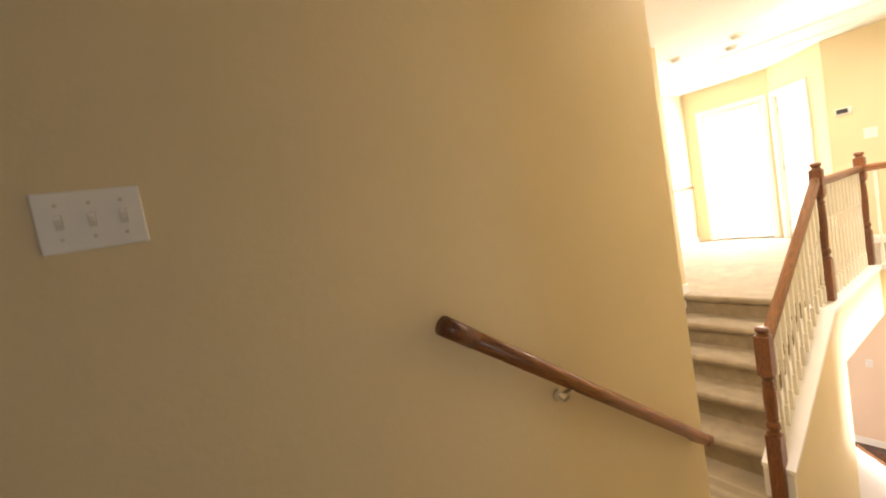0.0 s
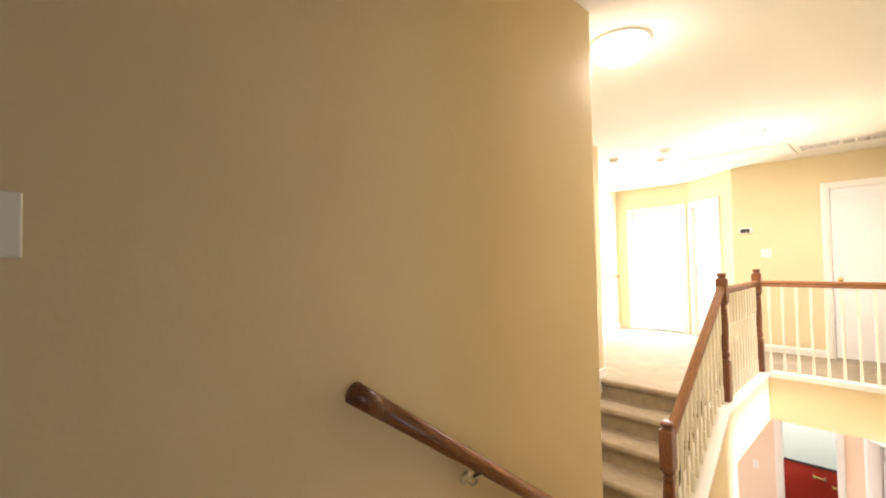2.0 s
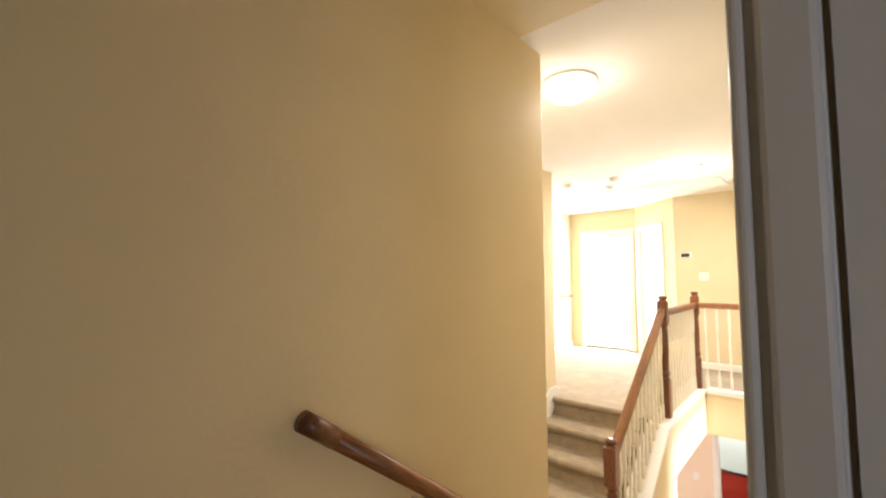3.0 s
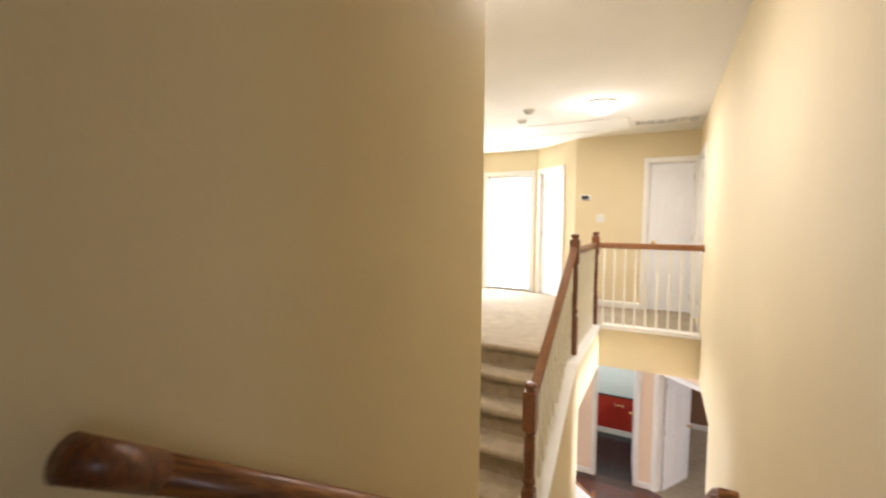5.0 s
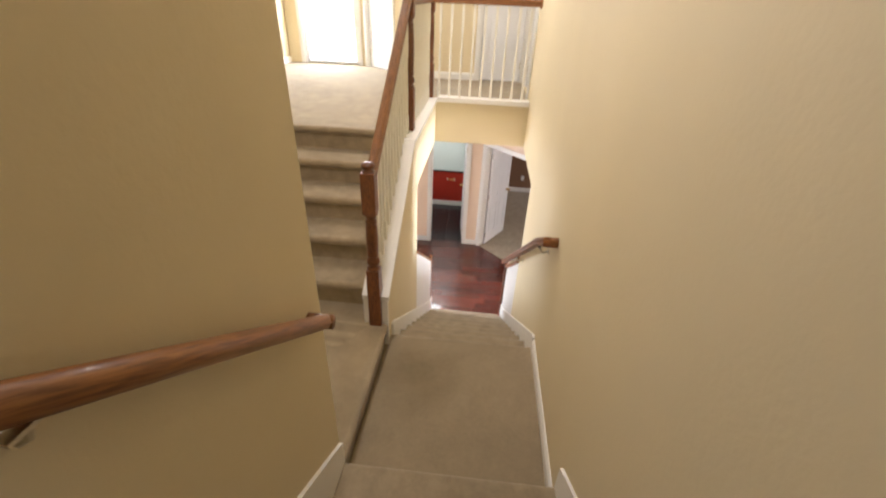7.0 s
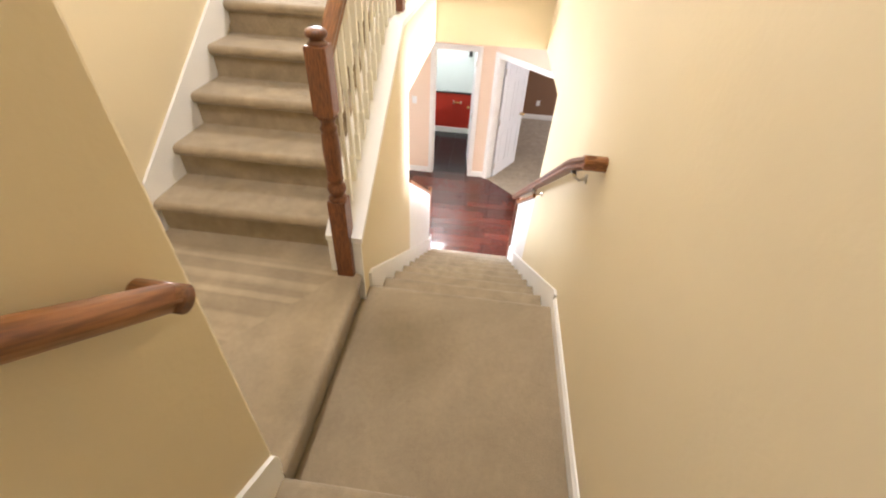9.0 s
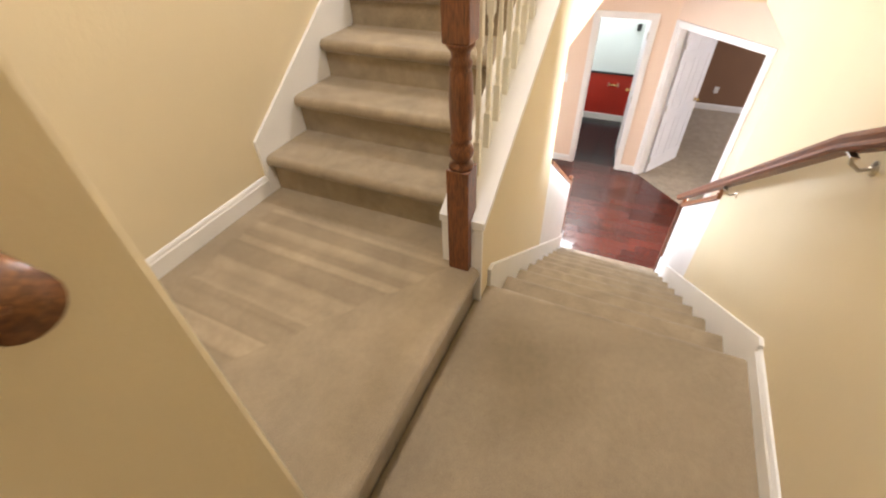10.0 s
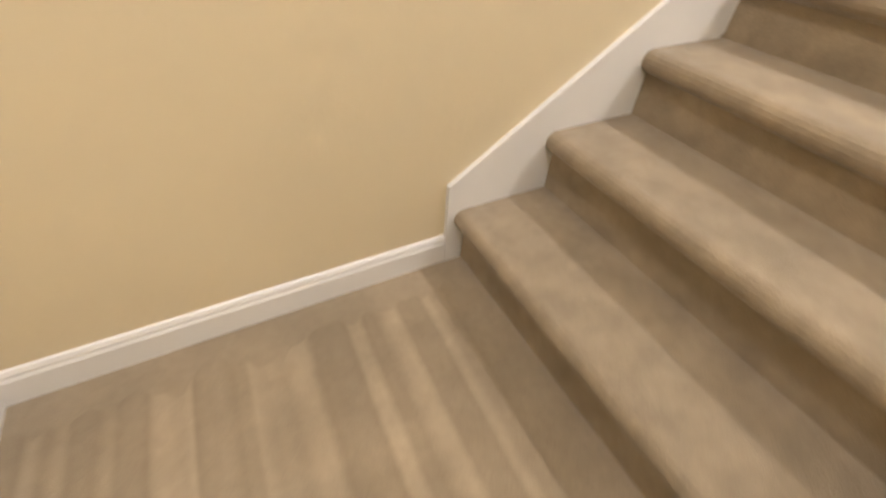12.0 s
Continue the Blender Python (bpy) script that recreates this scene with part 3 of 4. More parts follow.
def door_set(name, m, w0, w1, z0, z1, deep, label, leaf_angle=0.0, hinge_left=True, leaf_y=0.03, handle="knob", mat_case=TRIM, leaf_w=0.0, gap=0.022):
    """Casing, jamb and leaf of one doorway. Local x along the wall, -y towards the viewer."""
    ob = empty(name, label, "door", kind="structure")
    part("casing", casing(bmesh.new(), w0, w1, z0, z1), mat_case, ob)
    part("jamb", jamb(bmesh.new(), w0, w1, z0, z1, deep), mat_case, ob)
    w, h = leaf_w or w1 - w0 - 0.044, z1 - z0 - 0.032
    leaf = panel_leaf("leaf", ob, w, h)
    if hinge_left:
        leaf.matrix_local = pose(w0 + gap, leaf_y, z0 + 0.012, 0, 0, leaf_angle)
        hx, kx = 0.004, w - 0.065
    else:
        leaf.matrix_local = pose(w1 - 0.022, leaf_y, z0 + 0.012, 0, 0, leaf_angle) @ pose(-w, 0, 0)
        hx, kx = w - 0.004, 0.065
    if handle == "knob":
        knob(leaf, kx, 0.93)
    hinges(leaf, hx, h)
    ob.matrix_world = m
    return ob


def facing_minus_x(x):
    """Local x runs towards world -y, local -y towards world -x."""
    return pose(x, 0, 0, 0, 0, -90)


door_set("door_closet", facing_minus_x(XC), -0.62, -0.05, FLOOR, 2.99, 0.12, "closed narrow white panel door of the hall closet", hinge_left=False)
door_set("door_hall_side", pose(0, YR, 0, 0, 0, 180), -3.56, -2.80, FLOOR, FLOOR + 2.04, 0.12, "closed white door in the side wall")
door_set("door_hall_diagonal", HALL_D, 0.10, 0.72, FLOOR, 2.99, 0.12, "closed white panel door in the angled wall", handle="")

# glazed door at the end of the hall
def glazed_door():
    ob = empty("door_glazed", "white glazed door with bright daylight behind", "door", kind="structure")
    m = facing_minus_x(XEND)
    part("casing", casing(bmesh.new(), -3.27, -2.44, FLOOR, 2.99), TRIM, ob)
    part("jamb", jamb(bmesh.new(), -3.27, -2.44, FLOOR, 2.99, 0.12), TRIM, ob)
    bm = bmesh.new()
    for b in ((-3.25, -3.215, 0.03, 0.07, FLOOR + 0.01, 2.97), (-2.495, -2.46, 0.03, 0.07, FLOOR + 0.01, 2.97),
              (-3.215, -2.495, 0.03, 0.07, FLOOR + 0.01, FLOOR + 0.05), (-3.215, -2.495, 0.03, 0.07, 2.93, 2.97)):
        box(bm, *b, bevel=0.003)
    leaf = part("leaf_frame", bm, DOOR, ob, "white painted door frame")
    pane = part("pane", B((-3.215, -2.495, 0.046, 0.052, FLOOR + 0.05, 2.93)), GLASS, leaf, "clear glass pane")
    pane.visible_shadow = False
    ob.matrix_world = m
    return ob


glazed_door()
tagged(link("backdrop_outdoors", B((5.30, 5.32, 1.7, 4.0, 0.5, 3.8)), OUTSIDE), "bright overexposed daylight outside the glazed door", "backdrop", kind="structure")

# open doorway at the start of the walk
start_door = empty("door_start", "white door frame at the head of the stairs", "door", kind="structure")
part("casing", B((-2.712, -2.70, 0.004, 0.057, FLOOR, FLOOR + 2.12), bevel=0.002), DOOR, start_door)
part("casing_bead", B((-2.722, -2.711, 0.046, 0.056, FLOOR, FLOOR + 2.12), bevel=0.004), DOOR, start_door)
part("casing_band", B((-2.724, -2.711, 0.007, 0.040, FLOOR, FLOOR + 2.10), bevel=0.004), DOOR, start_door)
part("jamb", B((-2.699, -2.59, YR, 0.050, FLOOR, FLOOR + 2.06), bevel=0.003), DOOR, start_door)
leaf = panel_leaf("leaf", start_door, 0.76, 2.03)
leaf.matrix_local = pose(-2.678, 0.001, FLOOR + 0.012, 0, 0, -89) @ pose(0, -0.036, 0)
hinges(leaf, 0.0, 2.03)

# lower doors
door_set("door_bathroom", facing_minus_x(XBATH), -1.335, -0.70, LOW, LOW + 2.03, 0.12, "open white panel door of the bathroom", leaf_angle=-84, hinge_left=False, leaf_y=0.12)
door_set("door_side_room", LOW_D, 0.06, 1.21, LOW, LOW + 1.98, 0.12, "open white panel door of the carpeted room", leaf_angle=104, hinge_left=True, leaf_y=0.135, leaf_w=0.74, gap=0.045)

# ---------------------------------------------------------------- newels, rails and balusters
def newel(name, x, y, z, h, label, base=0.30, block=0.33):
    """A square post with a turned shaft, a square block for the rail and a turned finial."""
    ob = empty(name, label, "newel post", (x, y, z), "newel posts of the balustrade")
    a = 0.041
    top = h - 0.055
    bm = bmesh.new()
    box(bm, -a, a, -a, a, 0, base, bevel=0.004)
    part("base_block", bm, OAK_Z, ob)
    s0, s1 = base, top - block
    k = s1 - s0
    prof = [(0.043, 0.0), (0.041, 0.012), (0.030, 0.022), (0.030, 0.03), (0.040, 0.045), (0.042, 0.062), (0.036, 0.082), (0.027, 0.092), (0.036, 0.102), (0.036, 0.112), (0.033, 0.122)]
    prof += [(0.033 + 0.004 * math.sin(math.pi * (i / 8) * 0.9 + 0.1), 0.122 + (k - 0.20) * i / 8) for i in range(1, 9)]
    prof += [(0.029, k - 0.07), (0.035, k - 0.06), (0.035, k - 0.05), (0.027, k - 0.04), (0.030, k - 0.022), (0.042, k - 0.008), (0.043, k)]
    bm = lathe(bmesh.new(), prof, 18, (0, 0, s0))
    part("turned_shaft", bm, OAK_Z, ob, smooth=True)
    bm = bmesh.new()
    box(bm, -a, a, -a, a, s1, top, bevel=0.006)
    part("rail_block", bm, OAK_Z, ob)
    bm = lathe(bmesh.new(), [(0.036, 0), (0.037, 0.004), (0.031, 0.009), (0.026, 0.014), (0.027, 0.019), (0.036, 0.025), (0.040, 0.034), (0.039, 0.042), (0.031, 0.050), (0.014, 0.0545), (0.004, 0.055)], 18, (0, 0, top))
    part("finial", bm, OAK_Z, ob, "low turned button finial", smooth=True)
    return ob


N0X, NAX, NBX, NY = -0.139, 1.226, 2.555, 1.118
newel("newel_post", N0X, NY, PLAT, 1.143 - PLAT, "orange-brown oak newel post at the stair foot", 0.443, 0.255)
newel("newel_post", NAX, NY, 0.95, 2.052 - 0.95, "orange-brown oak newel post at the stair head", 0.335, 0.207)
newel("newel_post", NBX, NY, 0.95, 2.052 - 0.95, "orange-brown oak newel post at the gallery corner", 0.335, 0.207)

RAIL = [(-0.030, -0.020), (-0.022, -0.030), (0.022, -0.030), (0.030, -0.020), (0.026, -0.006), (0.031, 0.010), (0.026, 0.024), (0.012, 0.032), (-0.012, 0.032), (-0.026, 0.024), (-0.031, 0.010), (-0.026, -0.006)]


def balustrade(name, label, p0, p1, floor_at, count, mat, first, last, head):
    """A handrail between two posts with its turned balusters."""
    ob = empty(name, label, "balustrade")
    part("handrail", sweep(bmesh.new(), [p0, p1], RAIL), mat, ob, "orange-brown oak handrail")
    for i in range(count):
        f = first + (last - first) * i / (count - 1)
        x, y, z = (p0[j] + (p1[j] - p0[j]) * f for j in range(3))
        z0 = floor_at(x)
        h = z - 0.028 - z0
        bm = bmesh.new()
        q = 0.012
        b1, b2 = 0.14, h - head
        box(bm, x - q, x + q, y - q, y + q, z0, z0 + b1, bevel=0.002)
        box(bm, x - q, x + q, y - q, y + q, z0 + b2, z0 + h)
        n = b2 - b1
        lathe(bm, [(0.012, 0), (0.008, 0.012), (0.012, 0.03), (0.009, 0.045), (0.011, 0.1), (0.0115, n * 0.45), (0.008, n - 0.05), (0.011, n - 0.035), (0.008, n - 0.02), (0.012, n)], 8, (x, y, z0 + b1))
        part("baluster", bm, BALUSTER, ob)
    return ob


balustrade("balustrade_stairs", "oak handrail with cream turned balusters beside the steps", (N0X + 0.04, NY, 1.035), (NAX - 0.04, NY, 1.912), cap_z, 12, OAK_UP, 0.085, 0.94, 0.30)
balustrade("balustrade_hall", "oak handrail with cream balusters along the hall edge", (NAX + 0.04, NY, 1.893), (NBX - 0.04, NY, 1.893), cap_z, 11, OAK_X, 0.07, 0.93, 0.26)
gal = balustrade("balustrade_gallery", "oak handrail with cream balusters across the gallery", (NBX - 0.01, NY - 0.04, 1.893), (NBX - 0.01, YR + 0.015, 1.893), lambda x: FLOOR + 0.022, 9, OAK_Y, 0.06, 0.93, 0.26)
bm = lathe(bmesh.new(), [(0.045, 0), (0.045, 0.010), (0.038, 0.016)], 18)
bmesh.ops.rotate(bm, cent=(0, 0, 0), matrix=Matrix.Rotation(radians(-90), 3, "X"), verts=bm.verts)
bmesh.ops.translate(bm, vec=(NBX - 0.01, YR, 1.893), verts=bm.verts)
part("wall_rosette", bm, OAK_Y, gal, "round oak wall rosette")


def wall_bracket(parent, x, y_wall, z, y_rail, z_rail):
    """A metal rail bracket: a round plate on the wall, a bent arm and a saddle."""
    s = 1 if y_rail > y_wall else -1
    bm = lathe(bmesh.new(), [(0.021, 0), (0.021, 0.004), (0.010, 0.009)], 14)
    bmesh.ops.rotate(bm, cent=(0, 0, 0), matrix=Matrix.Rotation(radians(-90 * s), 3, "X"), verts=bm.verts)
    bmesh.ops.translate(bm, vec=(x, y_wall, z), verts=bm.verts)
    sweep(bm, [(x, y_wall + s * 0.005, z), (x + 0.001, y_wall + s * 0.03, z - 0.012), (x, y_rail - s * 0.012, z + 0.004), (x, y_rail, z_rail - 0.03)], circle(0.006, 8))
    box(bm, x - 0.03, x + 0.03, y_rail - 0.01, y_rail + 0.01, z_rail - 0.036, z_rail - 0.03)
    return part("bracket", bm, NICKEL, parent, "dull nickel bracket")


def wall_rail(name, label, path, r, wall_y, brackets, ends, mat=None, shape=None):
    ob = empty(name, label, "handrail")
    part("rail", sweep(bmesh.new(), path, shape or circle(r, 18)), mat or OAK_X, ob, smooth=not shape)
    for p in ends:
        s = 1 if wall_y > p[1] else -1
        bm = sweep(bmesh.new(), [(p[0], p[1] - s * r * 0.98, p[2]), (p[0], wall_y, p[2])], shape or circle(r * 0.99, 18))
        part("wall_return", bm, OAK_Y, ob, "oak return into the wall", smooth=not shape)
    for x in brackets:
        for a, b in zip(path, path[1:]):
            if min(a[0], b[0]) <= x <= max(a[0], b[0]):
                f = (x - a[0]) / (b[0] - a[0])
                z = a[2] + (b[2] - a[2]) * f
                wall_bracket(ob, x, wall_y, z - 0.066, a[1], z)
                break
    return ob


RY = 0.99
first_rail = wall_rail("handrail_first_flight", "round orange-brown oak handrail on metal wall brackets",
          [(-2.505, RY, 1.880), (-1.250, RY, 0.976)], 0.026, YL, (-2.06,), [(-1.245, RY, 0.972)], OAK_DOWN)
bm = bmesh.new()
d = Vector((1.243, 0, -0.895)).normalized()
p = Vector((-2.505, RY, 1.880))
sweep(bm, [p - d * 0.004, p + d * 0.002], circle(0.0225, 18))
sweep(bm, [p - d * 0.0005, p + d * 0.115], circle(0.0275, 18))
part("end_fitting", bm, OAK_Z, first_rail, "darker oak end fitting", smooth=True)
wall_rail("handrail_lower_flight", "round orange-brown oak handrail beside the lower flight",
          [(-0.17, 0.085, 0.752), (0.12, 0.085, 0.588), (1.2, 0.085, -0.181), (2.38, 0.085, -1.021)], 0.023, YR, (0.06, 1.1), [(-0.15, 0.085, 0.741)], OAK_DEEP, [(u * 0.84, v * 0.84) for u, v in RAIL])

wall_rail("handrail_hall", "short orange-brown oak handrail on the hall wall",
          [(3.0, 3.45, 1.87), (4.31, 3.45, 1.87)], 0.026, YH, (3.3, 4.0), [(4.30, 3.45, 1.87)])

# sloping oak caps of the knee walls, with their end posts and small turned knobs
def knee_cap(y0, y1, x0, inner, knob_at_wall):
    """A cap board that ends on a thin oak post; inner is the stair side, where the post stands proud."""
    ob = empty("knee_wall_cap", "orange-brown oak cap and end post of the white knee wall", "handrail", group="caps of the knee walls")
    z0, z1 = nose_low(x0) + 0.80, nose_low(2.48) + 0.80
    bm = bmesh.new()
    prism(bm, [(x0, z0), (x0, z0 + 0.028), (2.47, z1 + 0.028 + 0.01 * RISE_L / RUN_L), (2.47, z1)], "y", y0, y1)
    part("cap_board", bm, OAK_DOWN, ob)
    lo, hi = (min(y0, inner), max(y1, inner))
    part("end_post", B((2.462, 2.512, lo + 0.012, hi - 0.004, LOW, z1 + 0.034), bevel=0.005), OAK_Z, ob, "dark oak end post")
    shape = [(0.020, 0), (0.022, 0.006), (0.012, 0.014), (0.012, 0.022), (0.022, 0.034), (0.024, 0.046), (0.017, 0.058), (0.004, 0.064)]
    yk = inner + (0.03 if inner < 0.5 else -0.03) * -1
    part("turned_knob", lathe(bmesh.new(), shape, 14, (2.487, yk, z1 + 0.033)), OAK_X, ob, "small turned oak knob", smooth=True)
    if knob_at_wall:
        part("turned_knob", lathe(bmesh.new(), shape, 14, (x0 + 0.03, yk, z0 + 0.012)), OAK_X, ob, "small turned oak knob", smooth=True)
    return ob


knee_cap(YP - 0.012, 1.18, 1.16, YP - 0.022, False)
knee_cap(-0.10, YR + 0.022, XK, YR + 0.032, True)

# ---------------------------------------------------------------- bathroom and side room beyond the lower doors
structure("floor_bath_base", B((XBATH + 0.05, 6.50, 0.2, 2.4, LOW - 0.06, LOW - 0.008)), GROUT, "dark grouted bathroom floor", "floor")
structure("wall_bath_back", B((6.50, 6.62, 0.2, 2.4, LOW - 0.05, LCEIL)), MINT, "pale mint bathroom wall", "wall")
structure("wall_bath_left", B((XBATH + 0.12, 6.50, 2.4, 2.52, LOW - 0.05, LCEIL)), MINT, "pale mint bathroom wall", "wall")
structure("wall_bath_right", B((XBATH + 0.12, 6.50, 0.36, 0.46, LOW - 0.05, LCEIL)), MINT, "pale mint bathroom wall", "wall")
structure("ceiling_bath", B((XBATH + 0.12, 6.62, 0.2, 2.52, LCEIL, LCEIL + 0.05)), WHITE_CEIL, "white bathroom ceiling", "ceiling")
wains = empty("wall_panelling", "red painted panelling on the lower bathroom wall", "wall panelling", kind="structure")
part("panel", B((6.48, 6.50, 0.46, 2.4, LOW + 0.11, LOW + 0.79)), RED, wains, "red painted panel")
part("top_rail", B((6.465, 6.50, 0.46, 2.4, LOW + 0.79, LOW + 0.82), bevel=0.004), DARK, wains, "dark top rail")
part("skirting", B((6.47, 6.50, 0.46, 2.4, LOW, LOW + 0.11), bevel=0.004), TRIM, wains, "white skirting")
holder = empty("toilet_paper_holder", "small metal holder on the red panelling", "paper holder", (6.48, 1.085, LOW + 0.634))
for s in (-1, 1):
    part("post", B((-0.05, 0.0, s * 0.075 - 0.012, s * 0.075 + 0.012, -0.025, 0.025), bevel=0.003), NICKEL, holder)
bm = bmesh.new()
sweep(bm, [(-0.04, -0.075, 0), (-0.04, 0.075, 0)], circle(0.016, 10))
part("roller", bm, BRASS, holder, smooth=True)
detail = empty("wall_hook", "small dark fitting high on the mint wall", "wall fitting", (6.50, 0.893, LOW + 1.527))
bm = bmesh.new()
box(bm, -0.03, 0, -0.03, 0.03, -0.05, 0.05, bevel=0.006)
box(bm, -0.07, -0.02, -0.012, 0.012, -0.03, 0.0, bevel=0.003)
part("body", bm, DARK, detail)


def toilet(x, y):
    ob = empty("toilet", "white ceramic toilet beside the bathroom wall", "toilet", (x, y, LOW))
    bm = bmesh.new()
    rings = []
    for z, rx, ry, ox in ((0, 0.13, 0.10, 0.03), (0.10, 0.12, 0.10, 0.03), (0.22, 0.17, 0.14, 0.0), (0.34, 0.23, 0.18, -0.03), (0.39, 0.24, 0.185, -0.03)):
        rings.append([bm.verts.new((ry * math.sin(2 * math.pi * i / 20), -ox - rx * math.cos(2 * math.pi * i / 20), z)) for i in range(20)])
    for a, b in zip(rings, rings[1:]):
        for i in range(20):
            bm.faces.new((a[i], a[(i + 1) % 20], b[(i + 1) % 20], b[i]))
    bm.faces.new(rings[0][::-1])
    bm.faces.new(rings[-1])
    part("bowl", bm, CERAMIC, ob, smooth=True)
    bm = bmesh.new()
    lo = [bm.verts.new((0.19 * math.sin(2 * math.pi * i / 20), 0.03 - 0.245 * math.cos(2 * math.pi * i / 20), 0.392)) for i in range(20)]
    hi = [bm.verts.new((0.185 * math.sin(2 * math.pi * i / 20), 0.03 - 0.24 * math.cos(2 * math.pi * i / 20), 0.425)) for i in range(20)]
    for i in range(20):
        bm.faces.new((lo[i], lo[(i + 1) % 20], hi[(i + 1) % 20], hi[i]))
    bm.faces.new(lo[::-1])
    bm.faces.new(hi)
    part("lid", bm, CERAMIC, ob)
    bm = bmesh.new()
    box(bm, -0.20, 0.20, 0.26, 0.43, 0.36, 0.72, bevel=0.02)
    tank = part("tank", bm, CERAMIC, ob)
    bm = bmesh.new()
    box(bm, -0.21, 0.21, 0.25, 0.44, 0.722, 0.755, bevel=0.008)
    part("tank_lid", bm, CERAMIC, tank)
    return ob


toilet(6.2, 1.73)

bm = bmesh.new()
prism(bm, [(XBATH + 0.012, 0.432), (3.275, -1.10), (3.375, -4.2), (7.55, -4.2), (7.55, 0.35), (5.0, 0.35)], "z", LOW - 0.02, LOW + 0.006)
structure("floor_side_room", bm, CARPET, "beige carpeted floor of the side room", "floor")
structure("wall_side_room_back", B((7.55, 7.67, -4.2, 0.36, LOW - 0.05, LCEIL)), BROWN, "brown painted wall of the side room", "wall")
structure("wall_side_room_left", B((5.2, 7.55, 0.2, 0.35, LOW - 0.05, LCEIL)), BROWN, "brown painted wall of the side room", "wall")
structure("wall_side_room_right", B((3.375, 7.55, -4.32, -4.2, LOW - 0.05, LCEIL)), BROWN, "brown painted wall of the side room", "wall")
structure("ceiling_side_room", B((3.4, 7.92, -4.32, 0.36, LCEIL, LCEIL + 0.05)), WHITE_CEIL, "white ceiling of the side room", "ceiling")
board("baseboard_side_room", [(7.55, -4.2, 7.55, 0.2, LOW, 0.11, 0.016, 1)])


def plate(name, label, category, m, w, h, kind, cols=1):
    """A wall plate in the local x-z plane, its face towards local -y, with toggles or sockets."""
    ob = empty(name, label, category)
    bm = bmesh.new()
    box(bm, -w / 2, w / 2, -0.006, 0, -h / 2, h / 2, bevel=0.003)
    part("cover_plate", bm, PLASTIC, ob)
    for i in range(cols):
        x = (i - (cols - 1) / 2) * 0.046
        if kind == "toggle":
            bm = bmesh.new()
            box(bm, x - 0.006, x + 0.006, -0.0075, -0.005, -0.013, 0.013)
            part("slot", bm, GREY, ob, "grey toggle surround")
            bm = bmesh.new()
            prism(bm, [(-0.006, -0.006), (-0.020, 0.004), (-0.020, 0.011), (-0.006, 0.008)], "x", x - 0.0042, x + 0.0042)
            part("toggle", bm, PLASTIC, ob)
            for z in (-0.030, 0.030):
                bm = lathe(bmesh.new(), [(0.0035, 0), (0.0035, 0.0015), (0.002, 0.002)], 8)
                bmesh.ops.rotate(bm, cent=(0, 0, 0), matrix=Matrix.Rotation(radians(90), 3, "X"), verts=bm.verts)
                bmesh.ops.translate(bm, vec=(x, -0.0058, z), verts=bm.verts)
                part("screw", bm, NICKEL, ob)
        else:
            for z in (-0.022, 0.022):
                bm = bmesh.new()
                box(bm, x - 0.016, x + 0.016, -0.008, -0.005, z - 0.014, z + 0.014, bevel=0.002)
                part("socket", bm, PLASTIC, ob)
    ob.matrix_world = m
    return ob


plate("light_switch", "white three-toggle switch plate on the yellow wall", "light switch", pose(-3.16, YL, 2.269), 0.155, 0.107, "toggle", 3)
plate("light_switch", "white switch plate below the thermostat", "light switch", facing_minus_x(XC) @ pose(-1.232, 0, 2.222), 0.115, 0.115, "toggle", 2)
plate("light_switch", "white switch plate on the peach wall", "light switch", facing_minus_x(XBATH) @ pose(-1.636, 0, -0.957), 0.075, 0.115, "toggle", 1)
plate("wall_outlet", "white outlet plate on the brown wall", "outlet", facing_minus_x(7.55) @ pose(0.585, 0, LOW + 0.36), 0.075, 0.115, "socket", 1)
thermo = empty("thermostat", "small white thermostat with a dark display", "thermostat")
bm = bmesh.new()
box(bm, -0.075, 0.075, -0.028, 0, -0.04, 0.04, bevel=0.006)
part("housing", bm, PLASTIC, thermo)
part("display", B((-0.058, 0.045, -0.031, -0.027, -0.026, 0.026)), DARK, thermo, "dark display window")
thermo.matrix_world = facing_minus_x(XC) @ pose(-1.44, 0, 2.525)


# ---------------------------------------------------------------- ceiling fittings
def ceiling_light(x, y):
    ob = empty("ceiling_light", "lit round flush ceiling light with a frosted dome", "ceiling light", (x, y, CEIL), "flush ceiling lights")
    part("base_ring", lathe(bmesh.new(), [(0.158, 0), (0.160, -0.004), (0.158, -0.012), (0.148, -0.014)], 28), TRIM, ob, "white metal ring", smooth=True)
    dome = part("dome", lathe(bmesh.new(), [(0.150, -0.012), (0.150, -0.045), (0.130, -0.078), (0.095, -0.10), (0.05, -0.112), (0.006, -0.115)], 28), DOME, ob, "lit frosted glass dome", smooth=True)
    return ob


ceiling_light(-0.74, 1.08)
ceiling_light(1.99, 1.04)

vent = empty("return_vent", "white louvred air return grille in the ceiling", "air vent", (3.10, 0.43, CEIL))
bm = bmesh.new()
for b in ((-0.14, 0.14, -0.36, -0.335, -0.012, 0), (-0.14, 0.14, 0.335, 0.36, -0.012, 0), (-0.14, -0.115, -0.335, 0.335, -0.012, 0), (0.115, 0.14, -0.335, 0.335, -0.012, 0)):
    box(bm, *b, bevel=0.002)
part("frame", bm, TRIM, vent)
part("backing", B((-0.114, 0.114, -0.334, 0.334, -0.003, -0.001)), GREY, vent, "grey duct opening")
for i in range(5):
    y = -0.335 + 0.67 * (i + 1) / 6
    part("divider", B((-0.114, 0.114, y - 0.006, y + 0.006, -0.011, -0.003)), TRIM, vent)
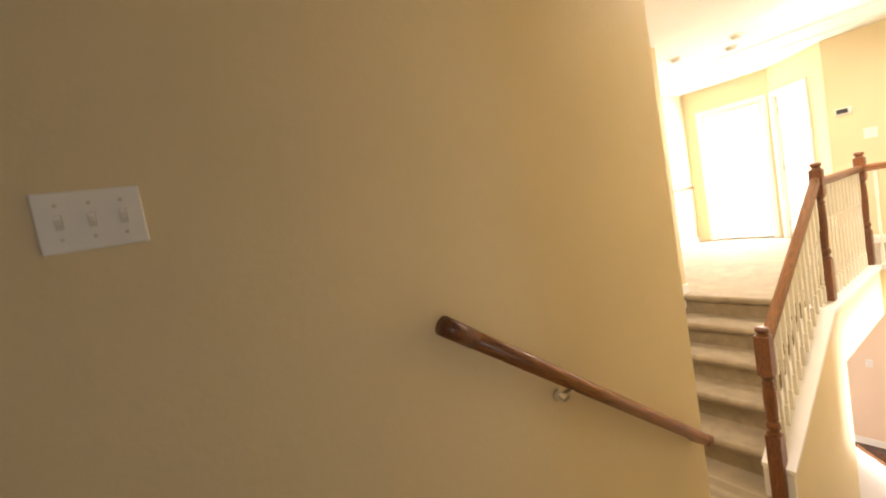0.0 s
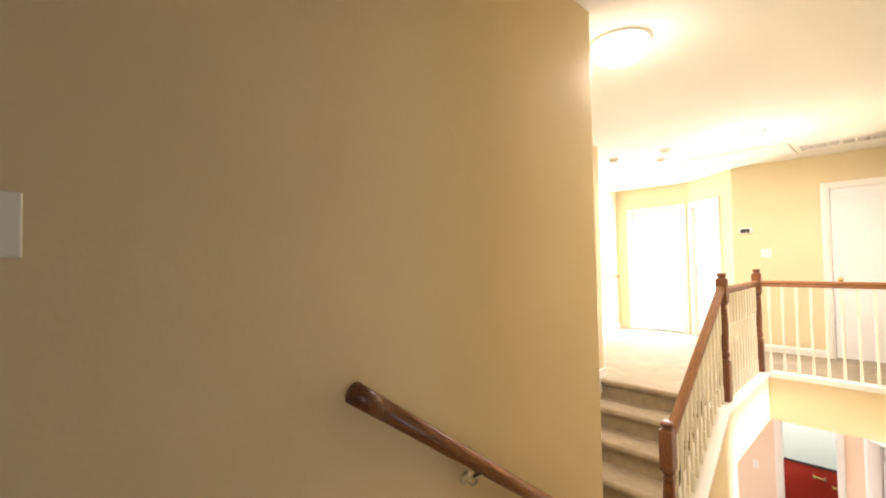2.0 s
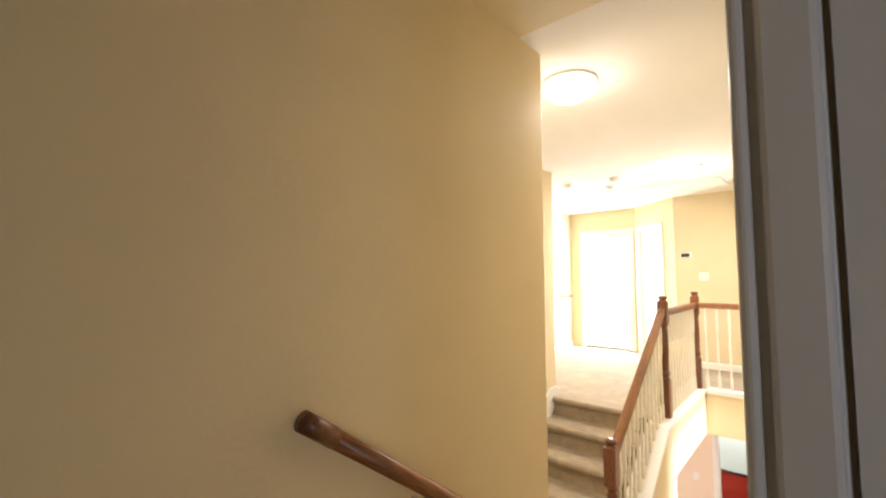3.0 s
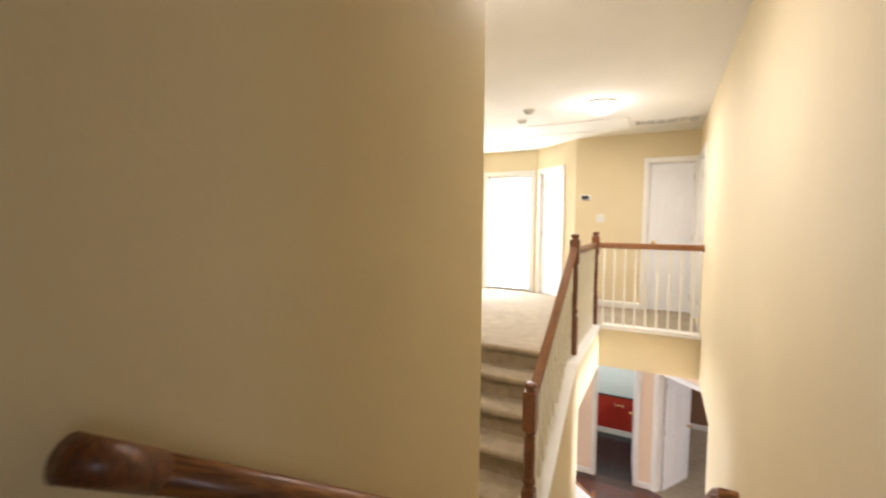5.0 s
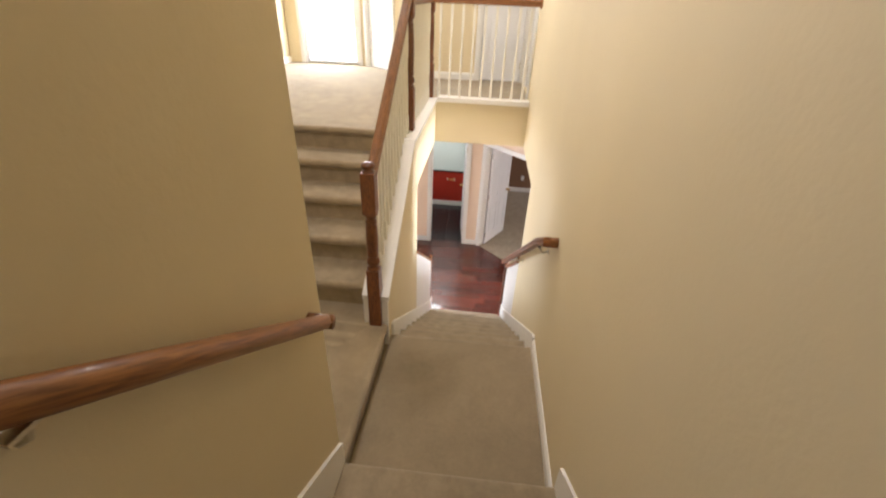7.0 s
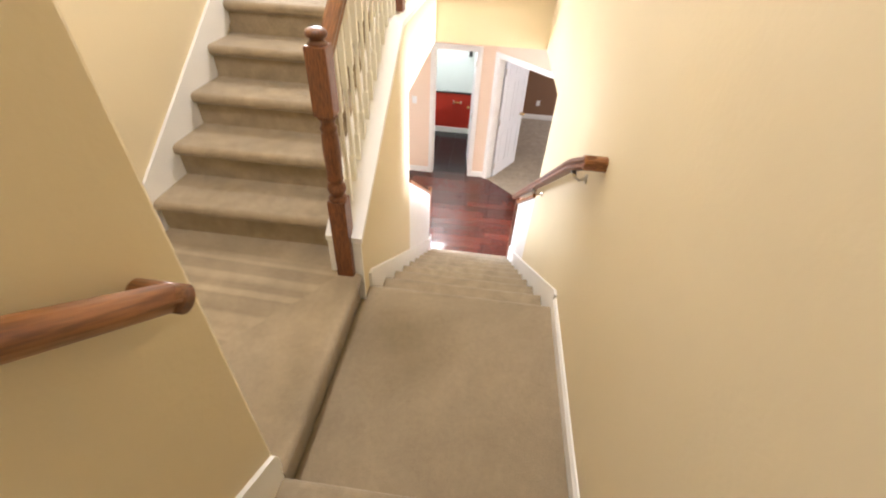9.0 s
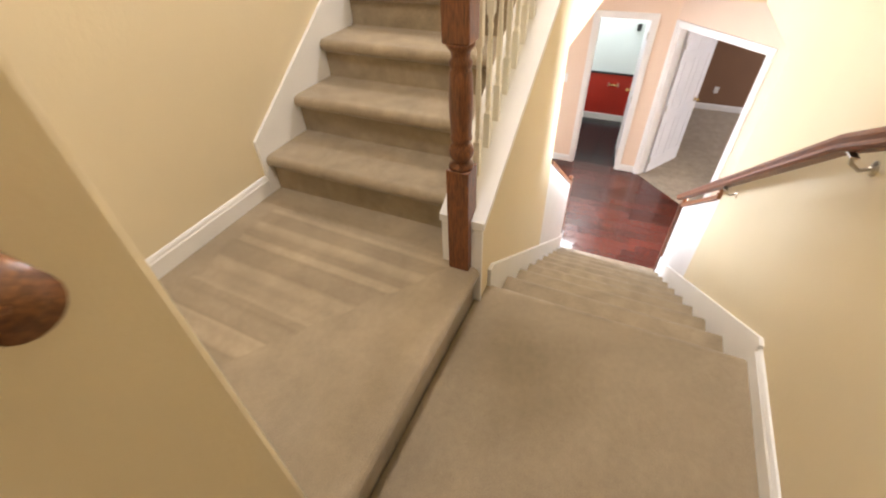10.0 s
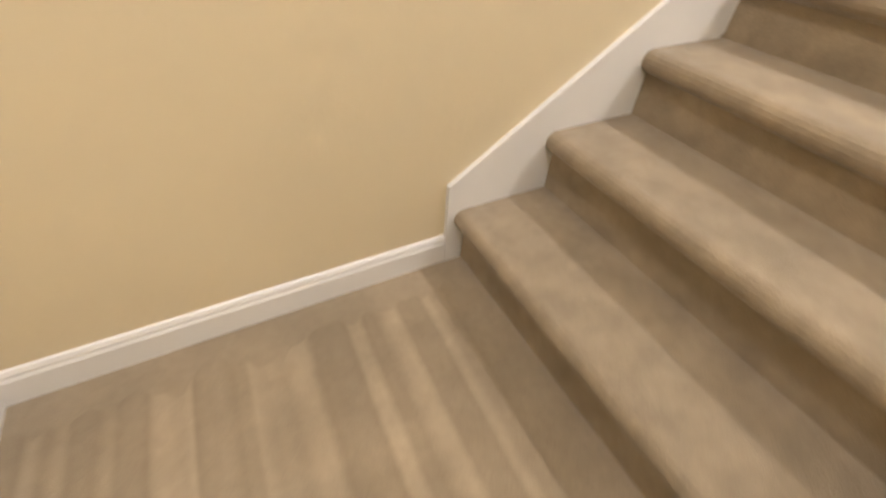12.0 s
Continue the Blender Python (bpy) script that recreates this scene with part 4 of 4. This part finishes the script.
for i in range(9):
    bm = bmesh.new()
    prism(bm, [(-0.10 + i * 0.024, -0.010), (-0.088 + i * 0.024, -0.004), (-0.086 + i * 0.024, -0.006), (-0.098 + i * 0.024, -0.0115)], "y", -0.334, 0.334)
    part("slat", bm, TRIM, vent)
for x, y in ((1.97, 1.79), (2.39, 1.99), (1.96, 2.37)):
    det = empty("smoke_detector", "small round white detector on the ceiling", "smoke detector", (x, y, CEIL), "ceiling detectors")
    part("base", lathe(bmesh.new(), [(0.06, 0), (0.06, -0.012), (0.05, -0.016)], 18), PLASTIC, det, smooth=True)
    part("cover", lathe(bmesh.new(), [(0.048, -0.014), (0.046, -0.03), (0.03, -0.042), (0.006, -0.045)], 18), GREY, det, smooth=True)
hatch = empty("attic_hatch", "white framed attic hatch in the hall ceiling", "hatch", (3.04, 1.54, CEIL))
bm = bmesh.new()
for b in ((-0.33, 0.33, -0.71, -0.66, -0.014, 0), (-0.33, 0.33, 0.66, 0.71, -0.014, 0), (-0.33, -0.28, -0.66, 0.66, -0.014, 0), (0.28, 0.33, -0.66, 0.66, -0.014, 0)):
    box(bm, *b, bevel=0.003)
part("frame", bm, TRIM, hatch)
part("panel", B((-0.28, 0.28, -0.66, 0.66, -0.006, -0.001)), WHITE_CEIL, hatch)


# ---------------------------------------------------------------- windows of the ground floor
def window(name, x0, x1, y, s):
    ob = empty(name, "white framed window with daylight", "window", kind="structure")
    bm = bmesh.new()
    for b in ((x0, x0 + 0.05, -1.55, -0.15), (x1 - 0.05, x1, -1.55, -0.15), (x0 + 0.05, x1 - 0.05, -1.55, -1.50), (x0 + 0.05, x1 - 0.05, -0.20, -0.15), (x0 + 0.05, x1 - 0.05, -0.875, -0.835)):
        box(bm, b[0], b[1], y - 0.03, y + 0.03, b[2], b[3], bevel=0.003)
    part("window_frame", bm, TRIM, ob)
    part("window_sill", B((x0 - 0.04, x1 + 0.04, y + s * 0.03, y + s * 0.11, -1.58, -1.55), bevel=0.004), TRIM, ob)
    for z0, z1 in ((-1.5, -0.875), (-0.835, -0.2)):
        p = part("pane", B((x0 + 0.05, x1 - 0.05, y - 0.004, y + 0.004, z0, z1)), GLASS, ob)
        p.visible_shadow = False
    return ob


window("window_1", 1.9, 3.1, -3.16, 1)
window("window_2", 3.1, 4.4, 3.56, -1)

# ---------------------------------------------------------------- pieces of the floors
wood_floor = structure("floor_lower", B((1.04, XBATH + 0.06, -3.1, 3.6, LOW - 0.06, LOW - 0.013)), GROUT, "glossy red-brown plank floor at the stair foot", "floor")
plank_mesh = {}
rng = random.Random(5)
PW = 0.127
row = 0
x = 2.2
while x < XBATH:
    y = -1.3 - rng.random() * 0.9
    while y < 3.0:
        length = rng.choice((0.6, 0.9, 1.2))
        key = length
        if key not in plank_mesh:
            bm = B((0.0, PW - 0.0014, 0.0, length - 0.0014, -0.012, 0.0))
            bmesh.ops.bevel(bm, geom=[e for e in bm.edges if all(v.co.z > -0.001 for v in e.verts)], offset=0.0007, segments=1, affect="EDGES")
            me = bpy.data.meshes.new("plank")
            bm.to_mesh(me)
            bm.free()
            me.materials.append(CHERRY)
            plank_mesh[key] = me
        # planks end at the angled threshold of the side room
        if y + length > -1.25 and x + PW < 5.0 and not (x - XBATH) > (y + length - 0.445) + 0.1:
            p = new("plank", plank_mesh[key])
            p.parent = wood_floor
            p.location = (x, y, LOW)
        y += length
    x += PW
tile_floor = structure("floor_bath", B((XBATH + 0.05, 6.50, 0.46, 2.4, LOW - 0.0079, LOW - 0.006)), GROUT, "black tiled bathroom floor", "floor")
bm = B((0, 0.296, 0, 0.296, -0.006, 0.0))
bmesh.ops.bevel(bm, geom=[e for e in bm.edges if all(v.co.z > -0.001 for v in e.verts)], offset=0.002, segments=1, affect="EDGES")
tile_mesh = bpy.data.meshes.new("tile")
bm.to_mesh(tile_mesh)
bm.free()
tile_mesh.materials.append(BLACK_TILE)
for i in range(6):
    for j in range(7):
        if XBATH + 0.05 + i * 0.3 + 0.296 < 6.7 and 0.46 + j * 0.3 < 2.2:
            p = new("tile", tile_mesh)
            p.parent = tile_floor
            p.location = (XBATH + 0.05 + i * 0.3, 0.46 + j * 0.3, LOW)
